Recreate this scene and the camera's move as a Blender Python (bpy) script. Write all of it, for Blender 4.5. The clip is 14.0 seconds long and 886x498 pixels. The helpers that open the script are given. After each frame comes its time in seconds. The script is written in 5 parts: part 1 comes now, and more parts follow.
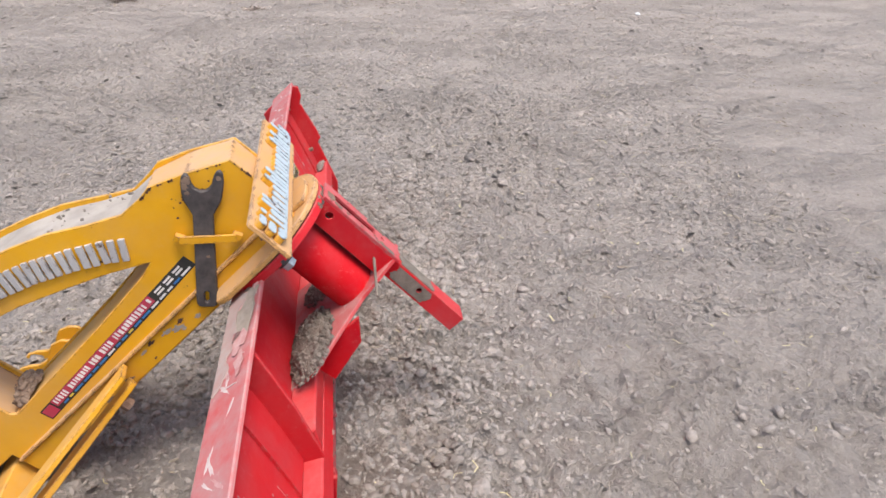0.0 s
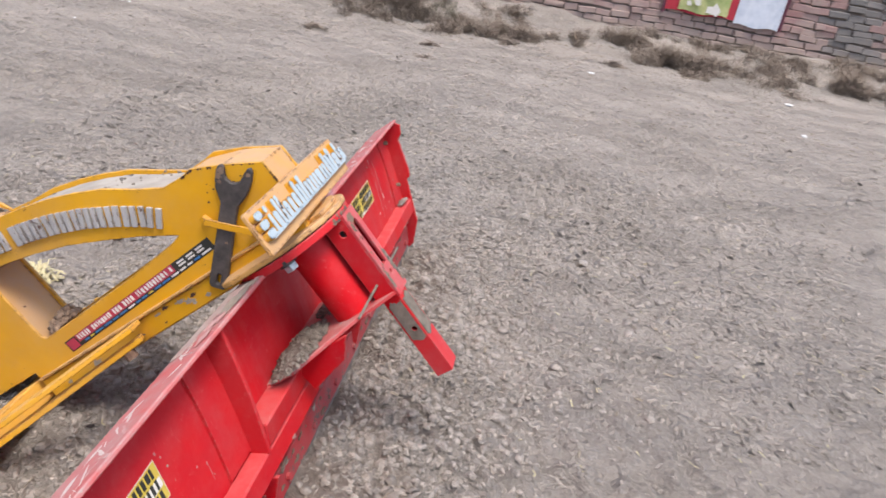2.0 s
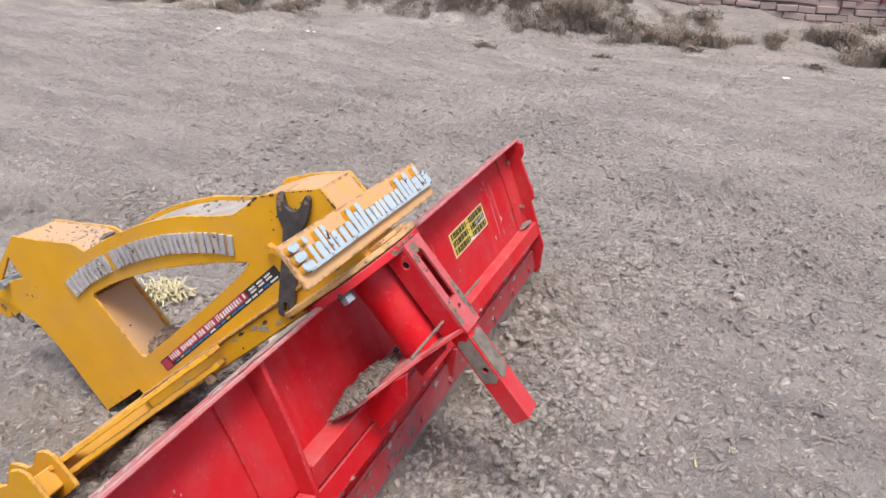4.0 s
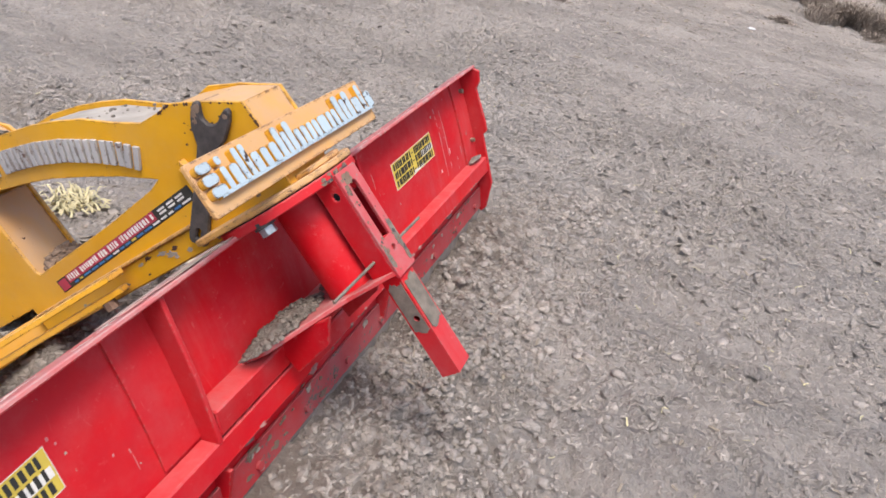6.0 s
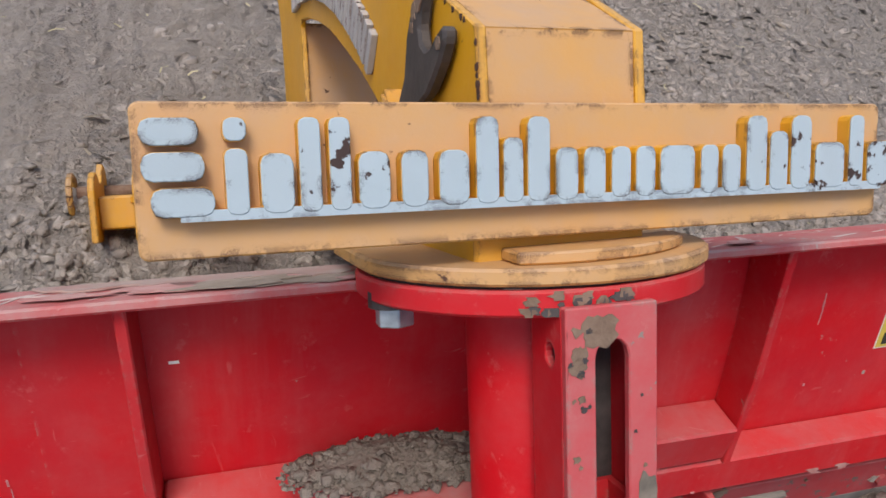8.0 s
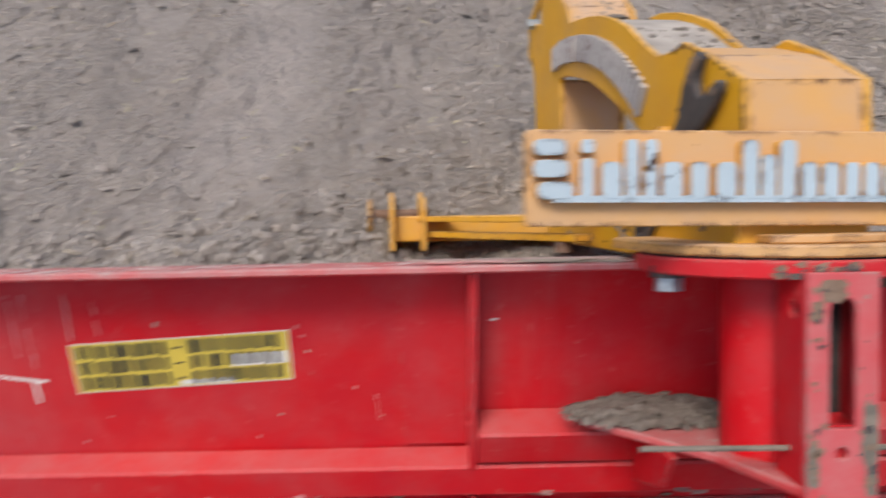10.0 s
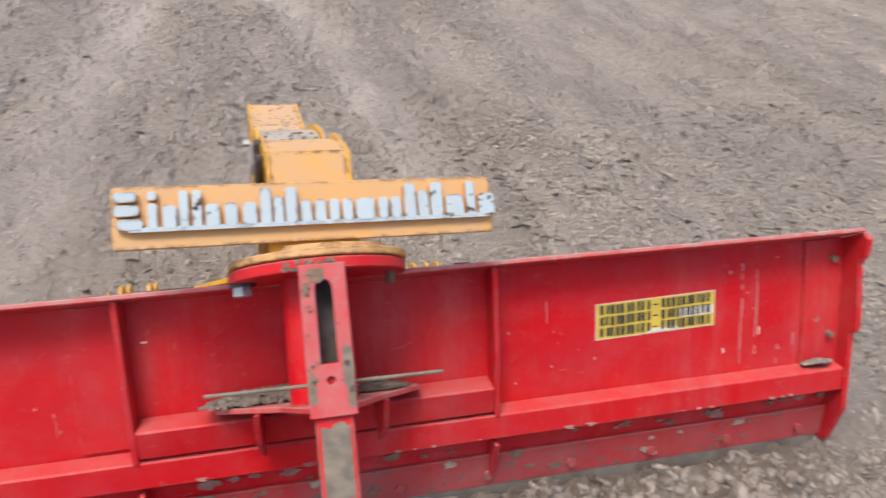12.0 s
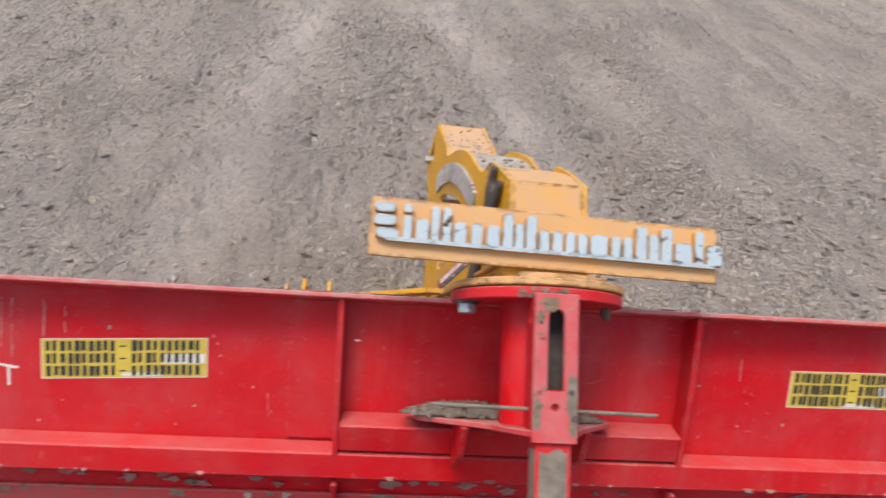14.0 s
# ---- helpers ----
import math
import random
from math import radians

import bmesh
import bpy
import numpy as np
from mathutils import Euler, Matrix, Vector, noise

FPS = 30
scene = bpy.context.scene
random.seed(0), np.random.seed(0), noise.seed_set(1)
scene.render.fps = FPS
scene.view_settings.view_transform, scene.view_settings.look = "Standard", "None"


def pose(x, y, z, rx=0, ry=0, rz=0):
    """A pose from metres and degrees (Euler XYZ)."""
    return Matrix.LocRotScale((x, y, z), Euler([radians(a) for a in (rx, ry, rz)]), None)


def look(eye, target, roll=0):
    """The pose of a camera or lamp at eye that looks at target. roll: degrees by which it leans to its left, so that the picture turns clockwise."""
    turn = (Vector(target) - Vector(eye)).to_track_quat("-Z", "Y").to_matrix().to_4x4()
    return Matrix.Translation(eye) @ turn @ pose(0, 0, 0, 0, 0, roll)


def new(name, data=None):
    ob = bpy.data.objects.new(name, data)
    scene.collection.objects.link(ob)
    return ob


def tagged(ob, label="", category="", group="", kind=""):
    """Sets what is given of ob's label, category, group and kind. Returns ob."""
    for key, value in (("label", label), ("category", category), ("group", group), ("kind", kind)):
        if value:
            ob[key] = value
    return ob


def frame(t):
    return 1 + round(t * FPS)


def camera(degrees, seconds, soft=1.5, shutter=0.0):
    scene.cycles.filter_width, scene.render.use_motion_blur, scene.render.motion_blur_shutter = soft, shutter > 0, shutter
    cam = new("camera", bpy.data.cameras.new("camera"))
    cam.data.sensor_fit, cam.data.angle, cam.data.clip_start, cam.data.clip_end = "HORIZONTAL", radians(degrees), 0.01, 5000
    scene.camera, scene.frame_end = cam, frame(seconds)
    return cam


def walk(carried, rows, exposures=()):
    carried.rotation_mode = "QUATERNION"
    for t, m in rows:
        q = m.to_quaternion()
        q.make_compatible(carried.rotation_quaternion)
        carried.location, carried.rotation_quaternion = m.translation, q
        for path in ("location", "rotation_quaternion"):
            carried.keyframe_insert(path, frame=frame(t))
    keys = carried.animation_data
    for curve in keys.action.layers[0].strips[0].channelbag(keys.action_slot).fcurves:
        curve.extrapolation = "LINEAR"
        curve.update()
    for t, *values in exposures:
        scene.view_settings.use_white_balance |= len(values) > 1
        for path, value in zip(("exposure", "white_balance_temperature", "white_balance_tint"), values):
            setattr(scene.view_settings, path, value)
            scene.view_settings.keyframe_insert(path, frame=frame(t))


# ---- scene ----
cam = camera(64.0, 14.0, shutter=0.25)
PATH = [
    (0, (-1.241, -0.161, 1.25), (0.465, -0.426, 0.24), 2.0),
    (0.5, (-1.237, -0.168, 1.269), (0.523, -0.29, 0.326), 1.4),
    (0.7, (-1.215, -0.17, 1.268), (0.585, -0.209, 0.397), 1.4),
    (1, (-1.253, -0.204, 1.29), (0.588, -0.263, 0.513), 6.2),
    (1.2, (-1.259, -0.267, 1.207), (0.478, -0.373, 0.222), 8.0),
    (1.5, (-1.306, -0.38, 1.21), (0.409, -0.513, 0.188), 15.5),
    (1.7, (-1.325, -0.436, 1.248), (0.445, -0.456, 0.317), 12.3),
    (2, (-1.292, -0.451, 1.261), (0.494, -0.302, 0.373), 10.2),
    (2.5, (-1.145, -0.551, 1.227), (0.548, -0.096, 0.264), 7.6),
    (3, (-1.086, -0.612, 1.241), (0.554, -0.001, 0.273), 4.5),
    (3.5, (-1.084, -0.647, 1.252), (0.567, 0.005, 0.331), 4.3),
    (4, (-1.083, -0.657, 1.256), (0.566, 0.017, 0.348), 3.5),
    (4.2, (-1.085, -0.662, 1.261), (0.557, 0.02, 0.345), 2.9),
    (6.3, (-0.872, -0.603, 1.182), (0.756, -0.149, 0.112), 12.6),
    (6.5, (-0.743, -0.472, 1.16), (0.874, 0.139, 0.154), 16.9),
    (6.8, (-0.562, -0.358, 1.121), (0.916, 0.417, 0.017), 22.2),
    (7, (-0.444, -0.333, 1.084), (0.909, 0.58, -0.072), 23.7),
    (7.2, (-0.317, -0.315, 1.036), (0.778, 0.831, -0.184), 25.4),
    (7.5, (-0.203, -0.32, 0.997), (0.517, 0.901, -0.414), 21.3),
    (7.7, (-0.165, -0.333, 0.977), (0.452, 0.865, -0.503), 17.6),
    (9.8, (-0.195, -0.477, 1.078), (0.041, 0.931, -0.322), 3.5),
    (10, (-0.308, -0.542, 1.105), (-0.288, 0.849, -0.332), -0.3),
    (10.5, (-0.519, -0.765, 1.195), (-0.741, 0.647, -0.204), -2.6),
    (11, (-0.464, -0.852, 1.24), (-0.805, 0.565, -0.13), -3.9),
    (11.5, (-0.205, -0.901, 1.222), (-0.479, 0.677, 0.024), -3.8),
    (11.7, (-0.084, -0.918, 1.237), (-0.04, 0.705, 0.07), -0.1),
    (12, (0.018, -0.95, 1.235), (0.436, 0.639, 0.094), 3.9),
    (12.5, (0.1, -0.97, 1.234), (0.747, 0.603, 0.183), 7.8),
    (13, (0.108, -0.978, 1.232), (0.703, 0.614, 0.178), 7.1),
    (13.5, (0.041, -0.984, 1.252), (0.402, 0.695, 0.227), 6.7),
    (14, (-0.207, -0.945, 1.249), (-0.03, 0.711, 0.141), 7.1),
]
EXPOSURES = [(0, 0.98, 6550, 10), (3, 0.9, 6500, 10), (6.5, 0.9, 6500, 10), (7, 0.74, 6500, 10), (7.5, 0.36, 6550, 10), (9.8, 0.38, 6600, 10), (10.5, 0.9, 6600, 10), (11.5, 0.86, 6750, 10), (12, 0.74, 6850, 10), (12.5, 0.74, 6900, 10), (14, 0.66, 6850, 10)]
walk(cam, [(t, look(eye, target, roll)) for t, eye, target, roll in PATH], EXPOSURES)

# ---- light ----
world = bpy.data.worlds.new("world")
scene.world = world
world.use_nodes = True
sky = world.node_tree.nodes.new("ShaderNodeTexSky")
sky.sky_type = "NISHITA"
sky.sun_disc = False
sky.sun_elevation = radians(75)
sky.sun_rotation = radians(239)
sky.air_density, sky.dust_density, sky.ozone_density = 1.0, 4.0, 1.0
back = world.node_tree.nodes["Background"]
back.inputs["Strength"].default_value = 0.14
world.node_tree.links.new(sky.outputs["Color"], back.inputs["Color"])

sun = new("sun", bpy.data.lights.new("sun", "SUN"))
sun.data.energy = 1.6
sun.data.angle = radians(22)
sun.data.color = (1.0, 0.95, 0.88)
sun.matrix_world = look((-1.0, -0.6, 4.3), (0, 0, 0))


# ---- materials ----
def nodes_of(name):
    m = bpy.data.materials.new(name)
    m.use_nodes = True
    t = m.node_tree
    return m, t, t.nodes["Principled BSDF"]


def link(t, a, b):
    t.links.new(a, b)


def noise_node(t, scale, detail=4.0, rough=0.55, coord=None):
    n = t.nodes.new("ShaderNodeTexNoise")
    n.inputs["Scale"].default_value = scale
    n.inputs["Detail"].default_value = detail
    n.inputs["Roughness"].default_value = rough
    if coord is not None:
        link(t, coord, n.inputs["Vector"])
    return n.outputs["Fac"]


def span(t, value, a, b, c=0.0, d=1.0):
    n = t.nodes.new("ShaderNodeMapRange")
    n.inputs["From Min"].default_value, n.inputs["From Max"].default_value = a, b
    n.inputs["To Min"].default_value, n.inputs["To Max"].default_value = c, d
    link(t, value, n.inputs["Value"])
    return n.outputs["Result"]


def maths(t, op, a, b):
    n = t.nodes.new("ShaderNodeMath")
    n.operation = op
    for slot, v in zip(n.inputs, (a, b)):
        if isinstance(v, (int, float)):
            slot.default_value = v
        else:
            link(t, v, slot)
    return n.outputs[0]


def blend(t, fac, a, b):
    n = t.nodes.new("ShaderNodeMix")
    n.data_type = "RGBA"
    for slot, v in ((n.inputs[0], fac), (n.inputs[6], a), (n.inputs[7], b)):
        if isinstance(v, (int, float)):
            slot.default_value = v
        elif isinstance(v, tuple):
            slot.default_value = (*v, 1)
        else:
            link(t, v, slot)
    return n.outputs[2]


def bump_to(t, bsdf, height, strength, distance):
    n = t.nodes.new("ShaderNodeBump")
    n.inputs["Strength"].default_value, n.inputs["Distance"].default_value = strength, distance
    link(t, height, n.inputs["Height"])
    link(t, n.outputs["Normal"], bsdf.inputs["Normal"])


def place(t):
    return t.nodes.new("ShaderNodeNewGeometry").outputs["Position"]


DUST = (0.37, 0.325, 0.31)
RUST = (0.09, 0.045, 0.03)


def streaks(t, at, stretch, scale, lo, hi, amount):
    """Thin irregular scratches, long across the stretched axes."""
    turn = t.nodes.new("ShaderNodeMapping")
    turn.inputs["Scale"].default_value = stretch
    turn.inputs["Rotation"].default_value = (0.7, 0.15, 0.2)
    wave = t.nodes.new("ShaderNodeVectorMath")
    wave.operation = "MULTIPLY_ADD"
    stir = t.nodes.new("ShaderNodeTexNoise")
    stir.inputs["Scale"].default_value = 7
    link(t, at, stir.inputs["Vector"])
    link(t, stir.outputs["Color"], wave.inputs[0])
    wave.inputs[1].default_value = (0.12, 0.12, 0.12)
    link(t, at, wave.inputs[2])
    link(t, wave.outputs[0], turn.inputs["Vector"])
    return span(t, noise_node(t, scale, 3, 0.55, turn.outputs["Vector"]), lo, hi, 0, amount)


def paint(name, colour, faded, dust=0.5, chips=0.66, rough=0.42, lie=0.35, bare=RUST, film=0.10, worn=0.6, scratch=0.0, start=0.50, reach=0.006, scuff=(0.55, 0.40, 0.36), gloss=0.3):
    """Sprayed steel: two tones of paint, settled dust on what faces up (on yellow also painted sky sheen), chips down
    to rust, dried mud.
    """
    m, t, b = nodes_of(name)
    at = place(t)
    big, fine = noise_node(t, 6, 5, 0.6, at), noise_node(t, 90, 4, 0.6, at)
    tone = blend(t, span(t, big, 0.35, 0.7), colour, faded)
    geo = t.nodes.new("ShaderNodeNewGeometry")
    parts = t.nodes.new("ShaderNodeSeparateXYZ")
    link(t, geo.outputs["Normal"], parts.inputs[0])
    up = span(t, parts.outputs["Z"], lie, 0.95)
    patch = span(t, noise_node(t, 22, 6, 0.65, at), 0.3, 0.7)
    settled = maths(t, "MULTIPLY", maths(t, "MULTIPLY", up, maths(t, "ADD", patch, 0.35)), dust)
    cloud = maths(t, "ADD", span(t, noise_node(t, 14, 6, 0.7, at), 0.45, 0.8), span(t, noise_node(t, 3.2, 4, 0.6, at), 0.42, 0.68, 0, 0.7))
    run = t.nodes.new("ShaderNodeMapping")
    run.inputs["Scale"].default_value = (11, 1.3, 1.3)
    link(t, at, run.inputs["Vector"])
    wash = maths(t, "MULTIPLY", span(t, noise_node(t, 1.0, 6, 0.7, run.outputs["Vector"]), 0.46, 0.72), span(t, noise_node(t, 2.1, 3, 0.5, at), 0.40, 0.60))
    film = maths(t, "MULTIPLY", maths(t, "ADD", cloud, maths(t, "MULTIPLY", wash, 1.6)), film)
    tone = blend(t, maths(t, "MINIMUM", maths(t, "ADD", settled, film), 0.95), tone, DUST)
    chip = span(t, maths(t, "ADD", maths(t, "MULTIPLY", fine, 0.55), maths(t, "MULTIPLY", noise_node(t, 11, 3, 0.5, at), 0.45)), chips, chips + 0.02)
    soft = t.nodes.new("ShaderNodeBevel")
    soft.samples = 4
    soft.inputs["Radius"].default_value = reach
    dot = t.nodes.new("ShaderNodeVectorMath")
    dot.operation = "DOT_PRODUCT"
    link(t, soft.outputs["Normal"], dot.inputs[0])
    link(t, geo.outputs["Normal"], dot.inputs[1])
    rim = span(t, dot.outputs["Value"], 0.985, 0.86)
    rub = maths(t, "MULTIPLY", rim, span(t, noise_node(t, 45, 5, 0.7, at), start, start + 0.07, 0, worn))
    if scratch:
        tone = blend(t, streaks(t, at, (14, 120, 120), 1.0, 0.69, 0.76, scratch), tone, scuff)
        tone = blend(t, streaks(t, at, (130, 20, 20), 1.0, 0.69, 0.76, scratch * 0.8), tone, scuff)
        tone = blend(t, span(t, noise_node(t, 33, 7, 0.75, at), 0.60, 0.68, 0, scratch * 0.7), tone, scuff)
    tone = blend(t, rub, tone, bare)
    tone = blend(t, chip, tone, bare)
    link(t, tone, b.inputs["Base Color"])
    link(t, span(t, maths(t, "ADD", settled, maths(t, "MULTIPLY", fine, 0.3)), 0, 1, rough, 0.9), b.inputs["Roughness"])
    b.inputs["Specular IOR Level"].default_value = gloss
    bump_to(t, b, maths(t, "SUBTRACT", fine, chip), 0.15, 0.002)
    return m


def plain(name, colour, other, scale=40, rough=0.6, metal=0.0, relief=0.15):
    m, t, b = nodes_of(name)
    at = place(t)
    n = noise_node(t, scale, 5, 0.6, at)
    link(t, blend(t, span(t, n, 0.35, 0.68), colour, other), b.inputs["Base Color"])
    b.inputs["Metallic"].default_value = metal
    link(t, span(t, n, 0.2, 0.8, rough - 0.1, min(1.0, rough + 0.15)), b.inputs["Roughness"])
    bump_to(t, b, n, relief, 0.003)
    return m


RED = paint("red_paint", (0.53, 0.004, 0.009), (0.46, 0.006, 0.016), dust=0.16, lie=0.62, chips=0.675, rough=0.42, bare=(0.30, 0.17, 0.15), film=0.09, worn=0.55, scratch=0.14, gloss=0.2)
RED_WORN = paint("worn_red_paint", (0.50, 0.022, 0.032), (0.46, 0.04, 0.05), dust=0.26, chips=0.655, rough=0.55, lie=-0.1, bare=(0.24, 0.19, 0.17), film=0.16, worn=0.8, scratch=0.2)
RED_MUDDY = paint("muddy_red_paint", (0.42, 0.008, 0.014), (0.32, 0.030, 0.036), dust=0.24, chips=0.575, rough=0.7, bare=(0.13, 0.105, 0.09), lie=-0.2, film=0.06)
RED_DUSTY = paint("dusty_red_paint", (0.50, 0.015, 0.02), (0.46, 0.04, 0.045), dust=0.62, chips=0.63, rough=0.5, lie=0.15, bare=(0.36, 0.31, 0.28), scratch=0.45, scuff=(0.58, 0.50, 0.47))
YELLOW = paint("yellow_paint", (0.67, 0.335, 0.006), (0.58, 0.28, 0.006), dust=0.28, chips=0.66, worn=0.95, start=0.48, scratch=0.10)
# the same yellow made paler: dust plus sky reflection put into the colour
YELLOW_SKYLIT = paint("skylit_dusty_yellow_paint", (0.60, 0.31, 0.075), (0.54, 0.30, 0.10), dust=0.35, chips=0.655, lie=0.2, worn=1.0, reach=0.010, start=0.47, scratch=0.15)
YELLOW_WORN = paint("rusty_yellow_paint", (0.46, 0.24, 0.03), (0.40, 0.22, 0.05), dust=0.35, chips=0.56, worn=1.0, bare=(0.13, 0.065, 0.035))
WHITE = paint("white_paint", (0.40, 0.50, 0.56), (0.34, 0.43, 0.48), dust=0.1, chips=0.605, rough=0.4, worn=0.9, bare=(0.05, 0.03, 0.025))
SILVER = paint("grey_white_paint", (0.42, 0.41, 0.40), (0.32, 0.31, 0.31), dust=0.3, chips=0.62, worn=0.9)
ZINC = plain("zinc_bolt", (0.42, 0.47, 0.50), (0.30, 0.33, 0.35), 80, 0.4, 0.6)
RUSTY = plain("rusty_steel", (0.13, 0.07, 0.045), (0.22, 0.15, 0.11), 70, 0.85)
# black steel of spanner and collar; also paints the shade inside the socket
DARK_STEEL_AND_SHADE = plain("black_forged_steel_and_shade", (0.045, 0.040, 0.040), (0.10, 0.085, 0.08), 45, 0.6, 0.3, 0.4)
BLACK = plain("gap_shade_black", (0.02, 0.018, 0.018), (0.035, 0.03, 0.03), 60, 0.8)
STICKER = plain("yellow_vinyl", (0.62, 0.47, 0.07), (0.52, 0.39, 0.06), 30, 0.35, 0, 0.02)
INK = plain("black_ink", (0.02, 0.02, 0.02), (0.03, 0.03, 0.025), 50, 0.4, 0, 0.02)
PALE_SCUFF = plain("pale_scuff", (0.52, 0.40, 0.38), (0.58, 0.50, 0.47), 70, 0.8, 0, 0.05)
DUSTY_SCUFF = plain("dusty_scuff", (0.44, 0.20, 0.19), (0.50, 0.33, 0.31), 70, 0.8, 0, 0.05)
SCUFFED = plain("scuffed_red", (0.42, 0.12, 0.12), (0.50, 0.24, 0.23), 60, 0.6, 0, 0.02)
PALE = plain("worn_white_vinyl", (0.72, 0.70, 0.66), (0.6, 0.58, 0.54), 50, 0.5, 0, 0.02)
CRIMSON = plain("crimson_print", (0.44, 0.03, 0.07), (0.36, 0.04, 0.07), 50, 0.4, 0, 0.02)
BLUE = plain("blue_print", (0.03, 0.14, 0.36), (0.04, 0.2, 0.4), 50, 0.4, 0, 0.02)
DRIED = plain("dried_mud", (0.26, 0.215, 0.175), (0.35, 0.30, 0.25), 60, 0.95, 0, 0.6)
CAKED = plain("red_caked_mud", (0.27, 0.10, 0.09), (0.33, 0.19, 0.165), 60, 0.95, 0, 0.5)
THIN_MUD = plain("thin_mud_film", (0.36, 0.22, 0.20), (0.36, 0.30, 0.27), 30, 0.95, 0, 0.3)
MUD = plain("damp_mud", (0.15, 0.098, 0.068), (0.23, 0.162, 0.118), 60, 0.95, 0, 0.8)
STRAW = plain("dry_straw", (0.55, 0.48, 0.28), (0.42, 0.38, 0.24), 30, 0.8)
RUST_SPOT = plain("dark_rust", (0.06, 0.028, 0.018), (0.11, 0.055, 0.035), 90, 0.9)
LEG_WEAR = plain("worn_dirty_steel", (0.13, 0.112, 0.09), (0.25, 0.21, 0.17), 40, 0.7, 0.2, 0.3)
MUDDY_STEEL = plain("muddy_steel", (0.10, 0.088, 0.08), (0.23, 0.198, 0.172), 14, 0.9, 0, 0.5)
DEAD = plain("dead_stalk", (0.16, 0.13, 0.10), (0.26, 0.22, 0.17), 25, 0.9)
LITTER = plain("white_plastic", (0.75, 0.75, 0.75), (0.6, 0.6, 0.6), 30, 0.5)


def soil(name, low, high, pale, depth=0.022, least=1.0, most=1.0):
    m, t, b = nodes_of(name)
    at = place(t)
    broad = noise_node(t, 0.9, 6, 0.6, at)
    mid = noise_node(t, 9, 7, 0.65, at)
    fine = noise_node(t, 55, 6, 0.7, at)
    grit = noise_node(t, 170, 4, 0.7, at)
    tone = blend(t, span(t, mid, 0.36, 0.64), low, high)
    tone = blend(t, maths(t, "MULTIPLY", span(t, broad, 0.42, 0.68), 0.5), tone, pale)
    drag = t.nodes.new("ShaderNodeMapping")
    drag.inputs["Scale"].default_value = (1.0, 0.38, 1.0)
    drag.inputs["Rotation"].default_value = (0, 0, 0.12)
    link(t, at, drag.inputs["Vector"])
    patch = span(t, noise_node(t, 4.2, 6, 0.62, drag.outputs["Vector"]), 0.43, 0.58)
    tone = blend(t, maths(t, "MULTIPLY", patch, 0.55), tone, pale)
    tone = blend(t, span(t, grit, 0.60, 0.70, 0.0, 0.32), tone, tuple(v * 0.5 for v in low))
    tone = blend(t, span(t, fine, 0.56, 0.8, 0.0, 0.5), tone, tuple(min(1, v * 1.18) for v in pale))
    press = t.nodes.new("ShaderNodeAttribute")
    press.attribute_name = "packed"
    tone = blend(t, maths(t, "MULTIPLY", press.outputs["Fac"], 0.8), tone, tuple(v * 1.22 for v in pale))
    # damp soil and painted shade along the blade, both as a darker tone
    darkened = t.nodes.new("ShaderNodeAttribute")
    darkened.attribute_name = "damp_shade"
    tone = blend(t, maths(t, "MULTIPLY", darkened.outputs["Fac"], 0.75), tone, tuple(v * k for v, k in zip(low, (0.62, 0.56, 0.52))))
    isle = t.nodes.new("ShaderNodeNewGeometry").outputs["Random Per Island"]
    hsv = t.nodes.new("ShaderNodeHueSaturation")
    flake = t.nodes.new("ShaderNodeTexVoronoi")
    flake.inputs["Scale"].default_value = 75
    wob = t.nodes.new("ShaderNodeVectorMath")
    wob.operation = "MULTIPLY_ADD"
    stir = t.nodes.new("ShaderNodeTexNoise")
    stir.inputs["Scale"].default_value = 60
    link(t, at, stir.inputs["Vector"])
    link(t, stir.outputs["Color"], wob.inputs[0])
    wob.inputs[1].default_value = (0.02, 0.02, 0.02)
    link(t, at, wob.inputs[2])
    link(t, wob.outputs[0], flake.inputs["Vector"])
    cell = t.nodes.new("ShaderNodeSeparateColor")
    link(t, flake.outputs["Color"], cell.inputs[0])
    level = cell.outputs[0]
    link(t, maths(t, "MULTIPLY", span(t, isle, 0, 1, least, most), span(t, level, 0, 1, 0.93, 1.06)), hsv.inputs["Value"])
    link(t, tone, hsv.inputs["Color"])
    link(t, hsv.outputs["Color"], b.inputs["Base Color"])
    b.inputs["Roughness"].default_value = 0.95
    b.inputs["Specular IOR Level"].default_value = 0.2
    lump = t.nodes.new("ShaderNodeTexVoronoi")
    lump.inputs["Scale"].default_value = 42
    link(t, at, lump.inputs["Vector"])
    relief = maths(t, "ADD", maths(t, "MULTIPLY", fine, 0.85), maths(t, "MULTIPLY", lump.outputs["Distance"], 0.35))
    relief = maths(t, "ADD", relief, maths(t, "MULTIPLY", grit, 0.55))
    relief = maths(t, "ADD", relief, maths(t, "MULTIPLY", level, 0.12))
    crust = span(t, noise_node(t, 3.4, 4, 0.6, drag.outputs["Vector"]), 0.44, 0.62, 0.10, 1.0)
    for size, steps, tall in ((20, 8.0, 0.55), (52, 6.0, 0.30)):
        rung = maths(t, "MULTIPLY", noise_node(t, size, 3, 0.55, wob.outputs[0]), steps)
        rest = maths(t, "FRACT", rung, 0)
        step = maths(t, "ADD", maths(t, "SUBTRACT", rung, rest), span(t, rest, 0.84, 1.0))
        relief = maths(t, "ADD", relief, maths(t, "MULTIPLY", maths(t, "MULTIPLY", step, tall), crust))
    bump_to(t, b, relief, 1.0, depth)
    return m


